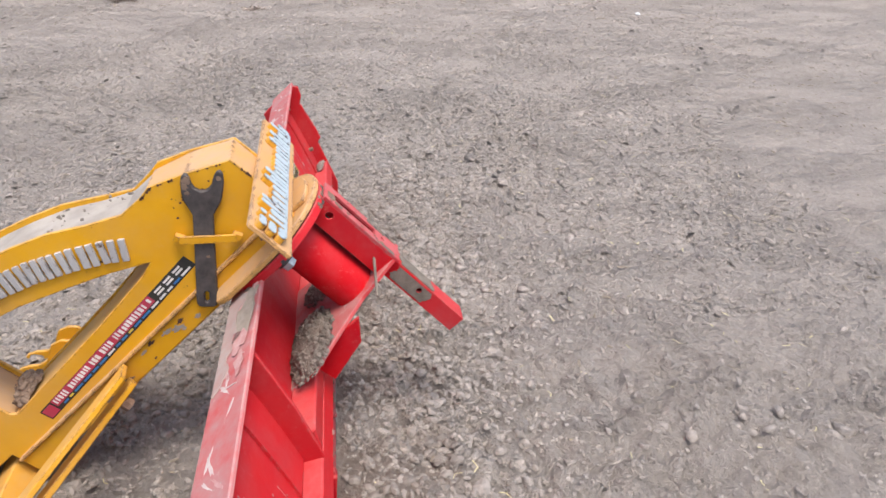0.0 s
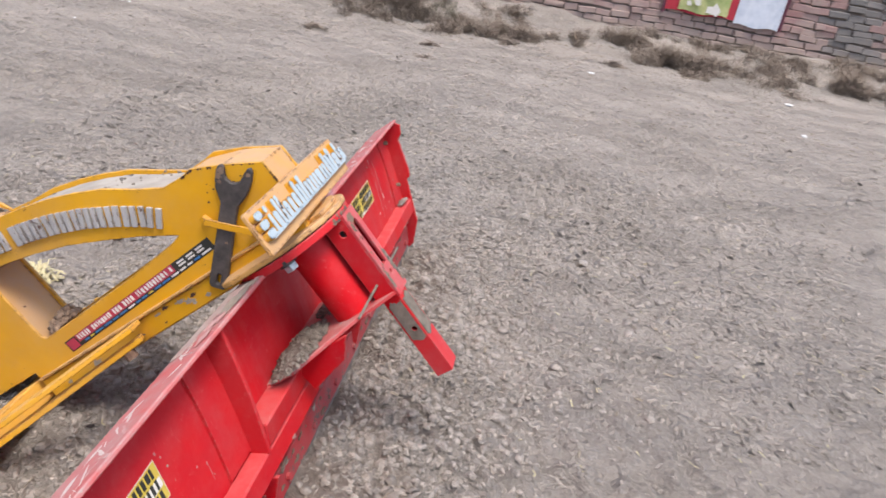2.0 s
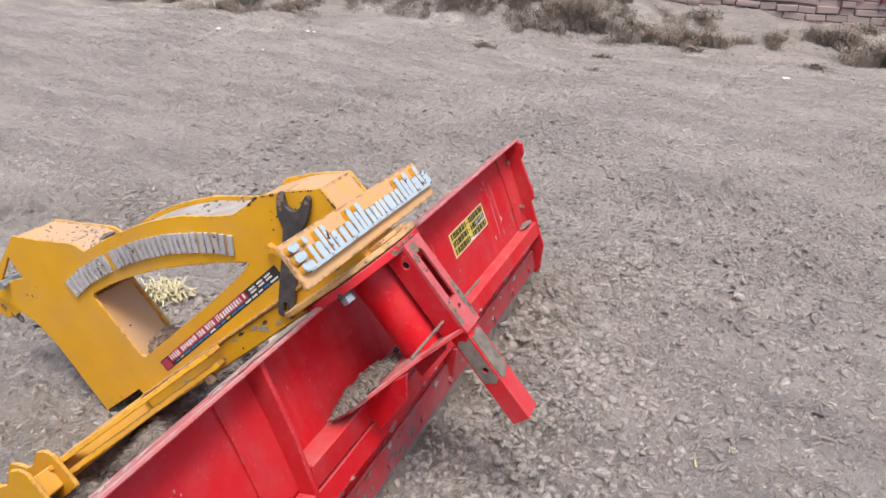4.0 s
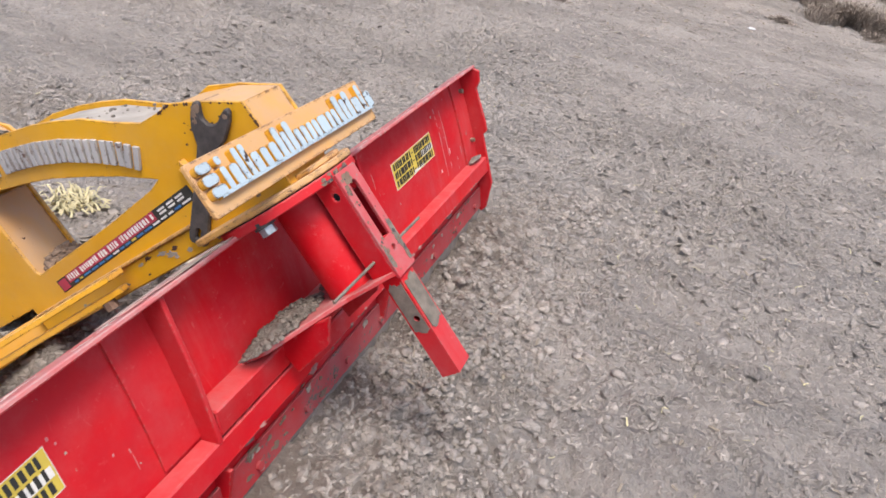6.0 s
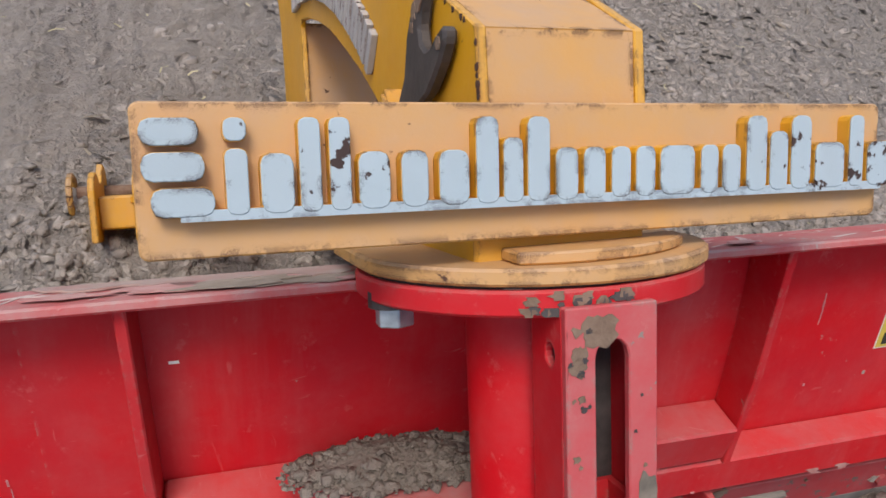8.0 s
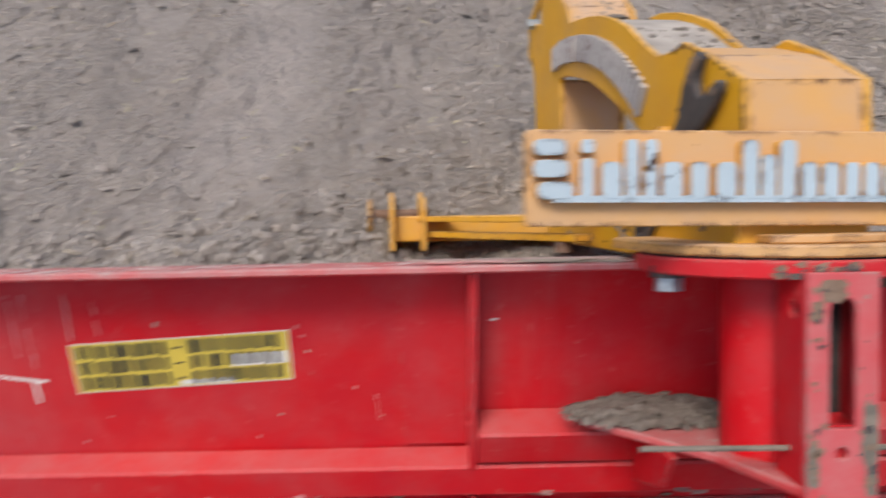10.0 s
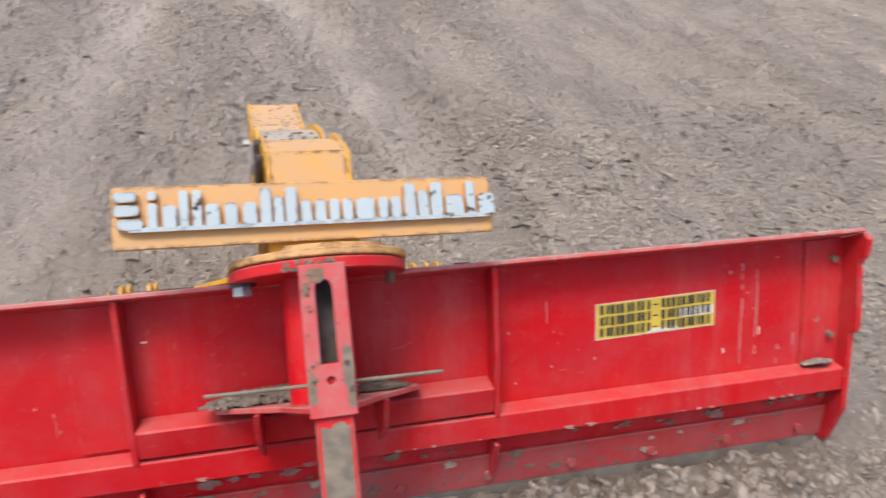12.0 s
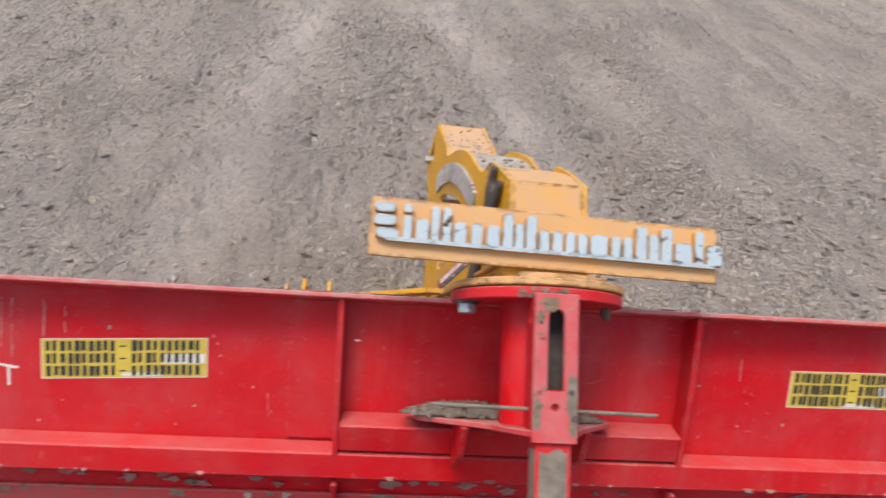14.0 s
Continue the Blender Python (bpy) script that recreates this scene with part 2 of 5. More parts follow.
SOIL = soil("dry_soil", (0.345, 0.308, 0.278), (0.396, 0.354, 0.320), (0.430, 0.386, 0.351), 0.025)
CLOD = soil("soil_clod", (0.335, 0.298, 0.269), (0.382, 0.341, 0.308), (0.415, 0.372, 0.338), 0.006, 0.78, 0.98)
# kept darker for damp soil and the shade beside the blade
RIDGE_CLOD = soil("ridge_clod", (0.275, 0.240, 0.212), (0.345, 0.304, 0.271), (0.395, 0.350, 0.314), 0.006, 0.64, 0.92)
DAMP_CLOD = soil("damp_soil_clod", (0.190, 0.161, 0.138), (0.245, 0.211, 0.182), (0.300, 0.262, 0.229), 0.006, 0.70, 0.95)



def brick_material(name, first, second, dusty=1.0):
    m, t, b = nodes_of(name)
    at = place(t)
    r = t.nodes.new("ShaderNodeObjectInfo").outputs["Random"]
    isle = t.nodes.new("ShaderNodeNewGeometry").outputs["Random Per Island"]
    both = maths(t, "FRACT", maths(t, "ADD", maths(t, "MULTIPLY", r, 7.3), isle), 0)
    tone = blend(t, both, first, second)
    tone = blend(t, span(t, noise_node(t, 1.3, 5, 0.65, at), 0.42, 0.66, 0, 0.8 * dusty), tone, (0.33, 0.262, 0.235))
    tone = blend(t, span(t, noise_node(t, 35, 5, 0.7, at), 0.5, 0.8, 0, 0.6 * dusty), tone, (0.2, 0.11, 0.11))
    up = t.nodes.new("ShaderNodeSeparateXYZ")
    link(t, t.nodes.new("ShaderNodeNewGeometry").outputs["Position"], up.inputs[0])
    splash = maths(t, "ADD", up.outputs["Z"], maths(t, "MULTIPLY", noise_node(t, 2.2, 5, 0.6, at), 0.9))
    tone = blend(t, span(t, splash, 0.72, 1.05, 0.7 * dusty, 0.0), tone, (0.37, 0.31, 0.27))
    link(t, tone, b.inputs["Base Color"])
    b.inputs["Roughness"].default_value = 0.9
    bump_to(t, b, noise_node(t, 60, 5, 0.7, at), 0.5, 0.01)
    return m


BRICK = brick_material("old_brick", (0.27, 0.135, 0.132), (0.36, 0.225, 0.215))
STAINED = brick_material("stained_brick", (0.125, 0.128, 0.126), (0.20, 0.19, 0.185), 0.35)
MORTAR = plain("mortar", (0.17, 0.138, 0.122), (0.09, 0.074, 0.067), 9, 0.95, 0, 0.6)
WEED = plain("dry_weed", (0.18, 0.142, 0.116), (0.30, 0.245, 0.20), 5, 0.9)
WEED_GREEN = plain("dull_green_weed", (0.15, 0.14, 0.108), (0.24, 0.217, 0.168), 5, 0.9)


# ---- building blocks ----
TILT = Matrix.Rotation(radians(-43), 4, "X")
BLADE = TILT @ Matrix.Translation((0.06, -0.365, 0.002)) @ Matrix.Rotation(radians(-0.2), 4, "Y") @ Matrix.Rotation(radians(-0.24), 4, "Z") @ Matrix.Translation((0, 0.365, 0))
HITCH = TILT @ Matrix.Translation((0.06, -0.365, 0)) @ Matrix.Rotation(radians(3.8), 4, "Z") @ Matrix.Translation((-0.006, 0, 0))
BASES = {}


def thing(name, x, y, z, frame_of, label, category, group=""):
    ob = new(name)
    ob.location = (x, y, z)
    ob.empty_display_size = 0.1
    BASES[ob] = Matrix.Translation((-x, -y, -z)) @ frame_of
    return tagged(ob, label, category, group)


def finish(bm, edge=0.0):
    bmesh.ops.remove_doubles(bm, verts=bm.verts, dist=1e-5)
    bmesh.ops.recalc_face_normals(bm, faces=bm.faces)
    if edge:
        sharp = [e for e in bm.edges if len(e.link_faces) == 2 and e.calc_face_angle(0) > 0.6]
        bmesh.ops.bevel(bm, geom=sharp, offset=edge, segments=1, affect="EDGES", clamp_overlap=True)


def part(name, bm, material, parent, label="", edge=0.0, smooth=False):
    finish(bm, edge)
    base = BASES[parent]
    bm.transform(base)
    me = bpy.data.meshes.new(name)
    bm.to_mesh(me)
    bm.free()
    me.materials.append(material)
    if smooth:
        me.polygons.foreach_set("use_smooth", np.ones(len(me.polygons), bool))
        me.set_sharp_from_angle(angle=0.6)
    ob = new(name, me)
    ob.parent = parent
    BASES[ob] = base
    return tagged(ob, label)


def box(bm, x0, x1, y0, y1, z0, z1):
    m = Matrix.Translation(((x0 + x1) / 2, (y0 + y1) / 2, (z0 + z1) / 2)) @ Matrix.Diagonal((x1 - x0, y1 - y0, z1 - z0, 1))
    bmesh.ops.create_cube(bm, size=1, matrix=m)
    return bm


def plate(bm, outer, put, lo, hi, holes=()):
    """A flat plate: the outline (and holes) in the plane, from lo to hi across it; put(p, q, r) gives the place."""
    loops = [outer, *holes]
    edges = []
    for loop in loops:
        vs = [bm.verts.new(put(p, q, lo)) for p, q in loop]
        edges += [bm.edges.new((vs[i], vs[(i + 1) % len(vs)])) for i in range(len(vs))]
    made = bmesh.ops.triangle_fill(bm, edges=edges, use_beauty=True)
    faces = [g for g in made["geom"] if isinstance(g, bmesh.types.BMFace)]
    if holes:
        def inside(c, loop):
            n, hit = len(loop), False
            for i in range(n):
                (x1, y1), (x2, y2) = loop[i], loop[(i + 1) % n]
                if (y1 > c[1]) != (y2 > c[1]) and c[0] < (x2 - x1) * (c[1] - y1) / (y2 - y1) + x1:
                    hit = not hit
            return hit
        base = {}
        for loop in loops:
            for p, q in loop:
                base[tuple(round(v, 4) for v in put(p, q, lo))] = (p, q)
        bad = []
        for fc in faces:
            pq = []
            for v in fc.verts:
                key = min(base, key=lambda k: (Vector(k) - v.co).length_squared)
                pq.append(base[key])
            mid = (sum(a for a, _ in pq) / 3, sum(b for _, b in pq) / 3)
            if any(inside(mid, h) for h in holes):
                bad.append(fc)
        faces = [fc for fc in faces if fc not in bad]
        bmesh.ops.delete(bm, geom=bad, context="FACES_ONLY")
    ext = bmesh.ops.extrude_face_region(bm, geom=faces, use_keep_orig=True)
    shift = Vector(put(0, 0, hi)) - Vector(put(0, 0, lo))
    for g in ext["geom"]:
        if isinstance(g, bmesh.types.BMVert):
            g.co += shift
    bmesh.ops.dissolve_limit(bm, angle_limit=0.01, verts=bm.verts[:], edges=bm.edges[:])
    return bm


def rod(bm, a, b, r, n=12):
    a, b = Vector(a), Vector(b)
    turn = (b - a).to_track_quat("Z", "Y").to_matrix().to_4x4()
    m = Matrix.Translation((a + b) / 2) @ turn
    bmesh.ops.create_cone(bm, cap_ends=True, segments=n, radius1=r, radius2=r, depth=(b - a).length, matrix=m)
    return bm


def side(p, q, r):
    return (r, p, q)


def top(p, q, r):
    return (p, q, r)


def back_of(p, q, r):
    return (p, r, q)


def rounded(x0, x1, y0, y1, r, n=4):
    out = []
    for cx, cy, a in ((x1 - r, y1 - r, 0), (x0 + r, y1 - r, 90), (x0 + r, y0 + r, 180), (x1 - r, y0 + r, 270)):
        out += [(cx + r * math.cos(radians(a + 90 * i / n)), cy + r * math.sin(radians(a + 90 * i / n))) for i in range(n + 1)]
    return out


def circle(x, y, r, n=16):
    return [(x + r * math.cos(2 * math.pi * i / n), y + r * math.sin(2 * math.pi * i / n)) for i in range(n)]


def B():
    return bmesh.new()


# ---- noise for the ground ----
def value_noise(x, y, seed):
    xi, yi = np.floor(x).astype(np.int64), np.floor(y).astype(np.int64)
    fx, fy = x - xi, y - yi
    fx, fy = fx * fx * (3 - 2 * fx), fy * fy * (3 - 2 * fy)

    def h(i, j):
        k = (i * 374761393 + j * 668265263 + seed * 974711) & 0x7FFFFFFF
        k = ((k ^ (k >> 13)) * 1274126177) & 0x7FFFFFFF
        return ((k ^ (k >> 16)) & 0xFFFF) / 65535.0
    return (h(xi, yi) * (1 - fx) + h(xi + 1, yi) * fx) * (1 - fy) + (h(xi, yi + 1) * (1 - fx) + h(xi + 1, yi + 1) * fx) * fy


def fbm(x, y, scale, octaves, seed, gain=0.5):
    out, amp, total = 0.0, 1.0, 0.0
    for o in range(octaves):
        out = out + amp * value_noise(x * scale * 2 ** o + 17.3 * o, y * scale * 2 ** o - 9.1 * o, seed + o)
        total += amp
        amp *= gain
    return out / total


def crumbs(x, y, scale, seed):
    """Flat flakes of uneven height with a groove between them."""
    px, py = x * scale + 0.9 * fbm(x, y, scale * 0.6, 2, seed + 50), y * scale + 0.9 * fbm(x, y, scale * 0.6, 2, seed + 60)
    xi, yi = np.floor(px), np.floor(py)
    best, second, tone = np.full(np.shape(px), 9.0), np.full(np.shape(px), 9.0), np.zeros(np.shape(px))
    for i in (-1, 0, 1):
        for j in (-1, 0, 1):
            cx, cy = xi + i, yi + j
            d = np.hypot(cx + value_noise(cx, cy, seed) - px, cy + value_noise(cx, cy, seed + 1) - py)
            nearer = d < best
            second = np.where(nearer, best, np.minimum(second, d))
            tone = np.where(nearer, value_noise(cx, cy, seed + 2), tone)
            best = np.where(nearer, d, best)
    return tone * np.clip((second - best) * 5.0, 0, 1) - 0.4


TRACKS = ((-0.80, 0.05, 0.15), (0.49, -0.19, 0.14))


def packed(x, y):
    """How far the soil is pressed to pale dust by the tyres."""
    on = 0.0
    for c0, lean, w in TRACKS:
        d = np.clip((x - c0 - lean * (y - 1.5)) / w, -50, 50)
        on = np.maximum(on, np.exp(-(d ** 4)) / (1 + np.exp(-np.clip(y - 0.85, -9, 9) * 6)))
    return on * np.clip(1.6 * fbm(x, y, 3.0, 3, 77) - 0.10, 0, 1)


def fresh_ridge(x, y):
    """The freshly scraped ridge along the blade; its mask also paints damp soil and shade."""
    return np.exp(-((np.maximum(np.abs(y + 0.235) - 0.10, 0) / 0.12) ** 2)) * (1 / (1 + np.exp(-np.clip(x + 0.86, -9, 9) * 9))) * (1 / (1 + np.exp(np.clip(x - 1.30, -9, 9) * 10)))


def height(x, y):
    """The soil's height: lumps, a ridge scraped up behind the blade, two tyre tracks and the bank along the wall."""
    x, y = np.asarray(x, float), np.asarray(y, float)
    far = np.exp(-((np.hypot(x - 0.5, y) / 9.0) ** 2))
    z = 0.05 * (fbm(x, y, 0.9, 3, 3) - 0.5) * (0.4 + 0.6 * far)
    z = z + 0.040 * (fbm(x, y, 5.0, 4, 11, 0.6) - 0.5) / (1 + (np.maximum(np.hypot(x - 1, y) - 4, 0) / 6) ** 2)
    out = np.maximum(np.maximum(x - 3.2, -2.8 - x), np.maximum(y - 3.0, -2.4 - y))
    near = 1 / (1 + (np.maximum(out, 0) / 2.2) ** 2)
    rough = np.clip(2.0 * fbm(x, y, 1.3, 2, 23) - 0.4, 0.35, 1)
    z = z + 0.055 * near * rough * (np.abs(fbm(x, y, 13, 3, 31, 0.65) - 0.5) * 2 - 0.25)
    ridge = fresh_ridge(x, y)
    z = z + ridge * (0.038 + 0.05 * (fbm(x, y, 3.2, 3, 41) - 0.35))
    z = z + 0.022 * near * rough * crumbs(x, y, 21, 5) + 0.009 * near * crumbs(x, y, 44, 9)
    for c0, lean, w in TRACKS:
        d = np.clip((x - c0 - lean * (y - 1.5)) / w, -50, 50)
        on = np.exp(-(d ** 4)) / (1 + np.exp(-np.clip(y - 0.85, -9, 9) * 6))
        z = z * (1 - 0.55 * on) - 0.018 * on + 0.006 * on * np.sin(26 * (y + 0.5 * np.abs(d) * w * 4))
    z = z + 0.045 * (1 - near) * far * (np.abs(fbm(x, y, 4.5, 3, 71, 0.6) - 0.5) * 2 - 0.25)
    wall = (x - 7.65 + 0.103 * (y + 3))
    bank = 1 / (1 + np.exp(-np.clip(wall + 0.50 + 0.35 / (1 + np.exp(-np.clip(y - 0.8, -9, 9) * 3)) + 0.5 * (fbm(x, y, 0.5, 2, 51) - 0.5), -20, 20) * 5))
    z = z + bank * (0.16 + 0.22 * fbm(x, y, 0.8, 3, 61) + 0.12 / (1 + np.exp(-np.clip(y - 0.6, -9, 9) * 3))) * (wall < 3)
    under = np.exp(-(((x - 0.05) / 0.5) ** 4 - 0)) * np.exp(-(((y - 0.55) / 0.35) ** 4))
    return z - 0.02 * under


def joined(name, verts, faces, material, kind="stuff", label="", category=""):
    me = bpy.data.meshes.new(name)
    verts, faces = np.asarray(verts, np.float32), np.asarray(faces, np.int32)
    k = faces.shape[1]
    me.vertices.add(len(verts))
    me.vertices.foreach_set("co", verts.ravel())
    me.loops.add(faces.size)
    me.loops.foreach_set("vertex_index", faces.ravel())
    me.polygons.add(len(faces))
    me.polygons.foreach_set("loop_start", np.arange(0, faces.size, k, dtype=np.int32))
    me.polygons.foreach_set("loop_total", np.full(len(faces), k, np.int32))
    me.update(calc_edges=True)
    me.validate()
    me.materials.append(material)
    ob = new(name, me)
    return tagged(ob, label, category, "", kind)


def ground_sheet():
    def axis(lo, hi, step, end):
        mid = list(np.arange(lo, hi, step))
        out, s, v = [], step, hi
        while v < end:
            out.append(v)
            s *= 1.013 if v < 8.5 else 1.25
            v += s
        neg, s, v = [], step, lo
        while v > -end:
            s *= 1.03 if v > -6 else 1.25
            v -= s
            neg.append(v)
        return np.array(neg[::-1] + mid + out + [end])
    xs, ys = axis(-2.0, 2.6, 0.0108, 400), axis(-1.6, 2.4, 0.0108, 400)
    gx, gy = np.meshgrid(xs, ys, indexing="ij")
    v = np.stack([gx, gy, height(gx, gy)], -1).reshape(-1, 3)
    n, m = len(xs), len(ys)
    i = (np.arange(n - 1)[:, None] * m + np.arange(m - 1)[None]).ravel()
    f = np.stack([i, i + m, i + m + 1, i + 1], -1)
    ob = joined("ground", v, f, SOIL, "structure", "bare dry grey-brown soil with fine clods and tyre tracks", "ground")
    ob.data.polygons.foreach_set("use_smooth", np.ones(len(f), bool))
    mark = ob.data.attributes.new("packed", "FLOAT", "POINT")
    mark.data.foreach_set("value", packed(v[:, 0], v[:, 1]).astype(np.float32))
    # dark tone along the blade, damp and shade together, plus one brown patch
    damp_shade = ob.data.attributes.new("damp_shade", "FLOAT", "POINT")
    patchy = np.clip(2.4 * fbm(v[:, 0], v[:, 1], 7.0, 3, 87) - 0.55, 0, 1)
    damp_shade.data.foreach_set("value", (np.maximum(fresh_ridge(v[:, 0], v[:, 1]), 0.5 * np.exp(-((v[:, 0] - 0.85) / 0.24) ** 2 - ((v[:, 1] - 1.5) / 0.35) ** 2)) * patchy).astype(np.float32))
    return ob


def clod_shapes(rng, count=10):
    bm = bmesh.new()
    bmesh.ops.create_icosphere(bm, subdivisions=1, radius=1)
    v = np.array([p.co[:] for p in bm.verts])
    f = np.array([[p.index for p in q.verts] for q in bm.faces])
    bm.free()
    return [v * (1 + 0.55 * (rng.random((len(v), 1)) - 0.5)) * (1, 0.55 + 0.45 * rng.random(), 0.35 + 0.4 * rng.random()) for _ in range(count)], f


def flake_shapes(rng, count=32):
    """Broken crumbs of crusted soil: six-sided, angular, the upper face smaller and tilted."""
    out = []
    for _ in range(count):
        a = (np.arange(6) + 0.8 * (rng.random(6) - 0.5)) * 2 * math.pi / 6
        r = 0.55 + 0.65 * rng.random(6)
        long = 0.40 + 0.55 * rng.random()
        low = np.stack([r * np.cos(a), r * np.sin(a) * long, -0.40 * np.ones(6)], -1)
        inner = r * (0.78 + 0.20 * rng.random(6))
        slope = 0.35 * (rng.random(2) - 0.5)
        x, y = inner * np.cos(a), inner * np.sin(a) * long
        high = np.stack([x, y, 0.16 + 0.20 * rng.random() + slope[0] * x + slope[1] * y + 0.06 * rng.random(6)], -1)
        out.append(np.concatenate([low, high]))
    f = []
    for i in range(6):
        j = (i + 1) % 6
        f += [(i, j, 6 + j), (i, 6 + j, 6 + i)]
    return out, np.array(f + [(6, 7, 8), (6, 8, 9), (6, 9, 10), (6, 10, 11)])


def curl_shapes(rng, count=32):
    """Thin bent slivers of crust, a sharp ridge along the middle."""
    out = []
    for _ in range(count):
        bend, wide, tall = rng.uniform(-1.3, 1.3), 0.13 + 0.16 * rng.random(), 0.16 + 0.22 * rng.random()
        rows = []
        for k, s in enumerate((-1, -0.35, 0.35, 1)):
            x, y = s, 0.5 * bend * (s * s - 0.4)
            taper = (0.35, 1, 1, 0.35)[k] * (0.8 + 0.4 * rng.random())
            lean = (rng.random() - 0.5) * wide
            rows += [(x, y - wide * taper, -0.2), (x, y + lean, tall * taper), (x, y + wide * taper, -0.2)]
        out.append(np.array(rows))
    f = []
    for k in range(3):
        i = 3 * k
        f += [(i, i + 3, i + 4), (i, i + 4, i + 1), (i + 1, i + 4, i + 5), (i + 1, i + 5, i + 2)]
    return out, np.array(f + [(0, 1, 2), (9, 11, 10)])


def chip_shapes(rng, count=40):
    """Flat broken chips of crust, longer than wide, one long edge lifted clear of the soil."""
    out = []
    for _ in range(count):
        a = (np.arange(5) + 0.7 * (rng.random(5) - 0.5)) * 2 * math.pi / 5 + rng.random() * 0.6
        r = 0.6 + 0.5 * rng.random(5)
        x, y = r * np.cos(a), r * np.sin(a) * (0.34 + 0.40 * rng.random())
        up = (0.35 + 0.65 * rng.random()) * y * rng.choice((-1, 1)) + 0.30 * (rng.random() - 0.5) * x
        thick = 0.14 + 0.16 * rng.random()
        out.append(np.concatenate([np.stack([x * 0.92, y * 0.92, up - thick], -1), np.stack([x, y, up + 0.07 * rng.random(5)], -1)]))
    f = []
    for i in range(5):
        j = (i + 1) % 5
        f += [(i, j, 5 + j), (i, 5 + j, 5 + i)]
    return out, np.array(f + [(5, 6, 7), (5, 7, 8), (5, 8, 9)])


def scatter(name, x, y, size, rng, material, label, sink=0.25, form="flake"):
    shapes, f = {"flake": flake_shapes, "curl": curl_shapes, "chip": chip_shapes, "clod": clod_shapes}[form](rng)
    pick = rng.integers(0, len(shapes), len(x))
    base = np.stack([shapes[k] for k in pick])
    a = rng.random(len(x)) * 2 * math.pi
    if form in ("curl", "chip"):
        a = (0.5 if form == "curl" else 0.8) * rng.standard_normal(len(x)) - 0.45
    c, s = np.cos(a)[:, None], np.sin(a)[:, None]
    px, py = base[..., 0] * c - base[..., 1] * s, base[..., 0] * s + base[..., 1] * c
    tip = (rng.random((len(x), 1)) - 0.5) * (0.5 if form in ("curl", "chip") else 0.9)
    v = np.stack([px, py, (1.0 if form == "chip" else 0.7) * base[..., 2] + 0.6 * tip * px], -1) * size[:, None, None]
    v += np.stack([x, y, height(x, y) + size * (0.5 - sink) * 0.5], -1)[:, None]
    faces = (f[None] + (np.arange(len(x)) * base.shape[1])[:, None, None]).reshape(-1, 3)
    return joined(name, v.reshape(-1, 3), faces, material, "stuff", label, "soil")


def outside_machine(x, y):
    return ~((np.abs(x - 0.03) < 1.15) & (y > -0.128) & (y < 0.02))


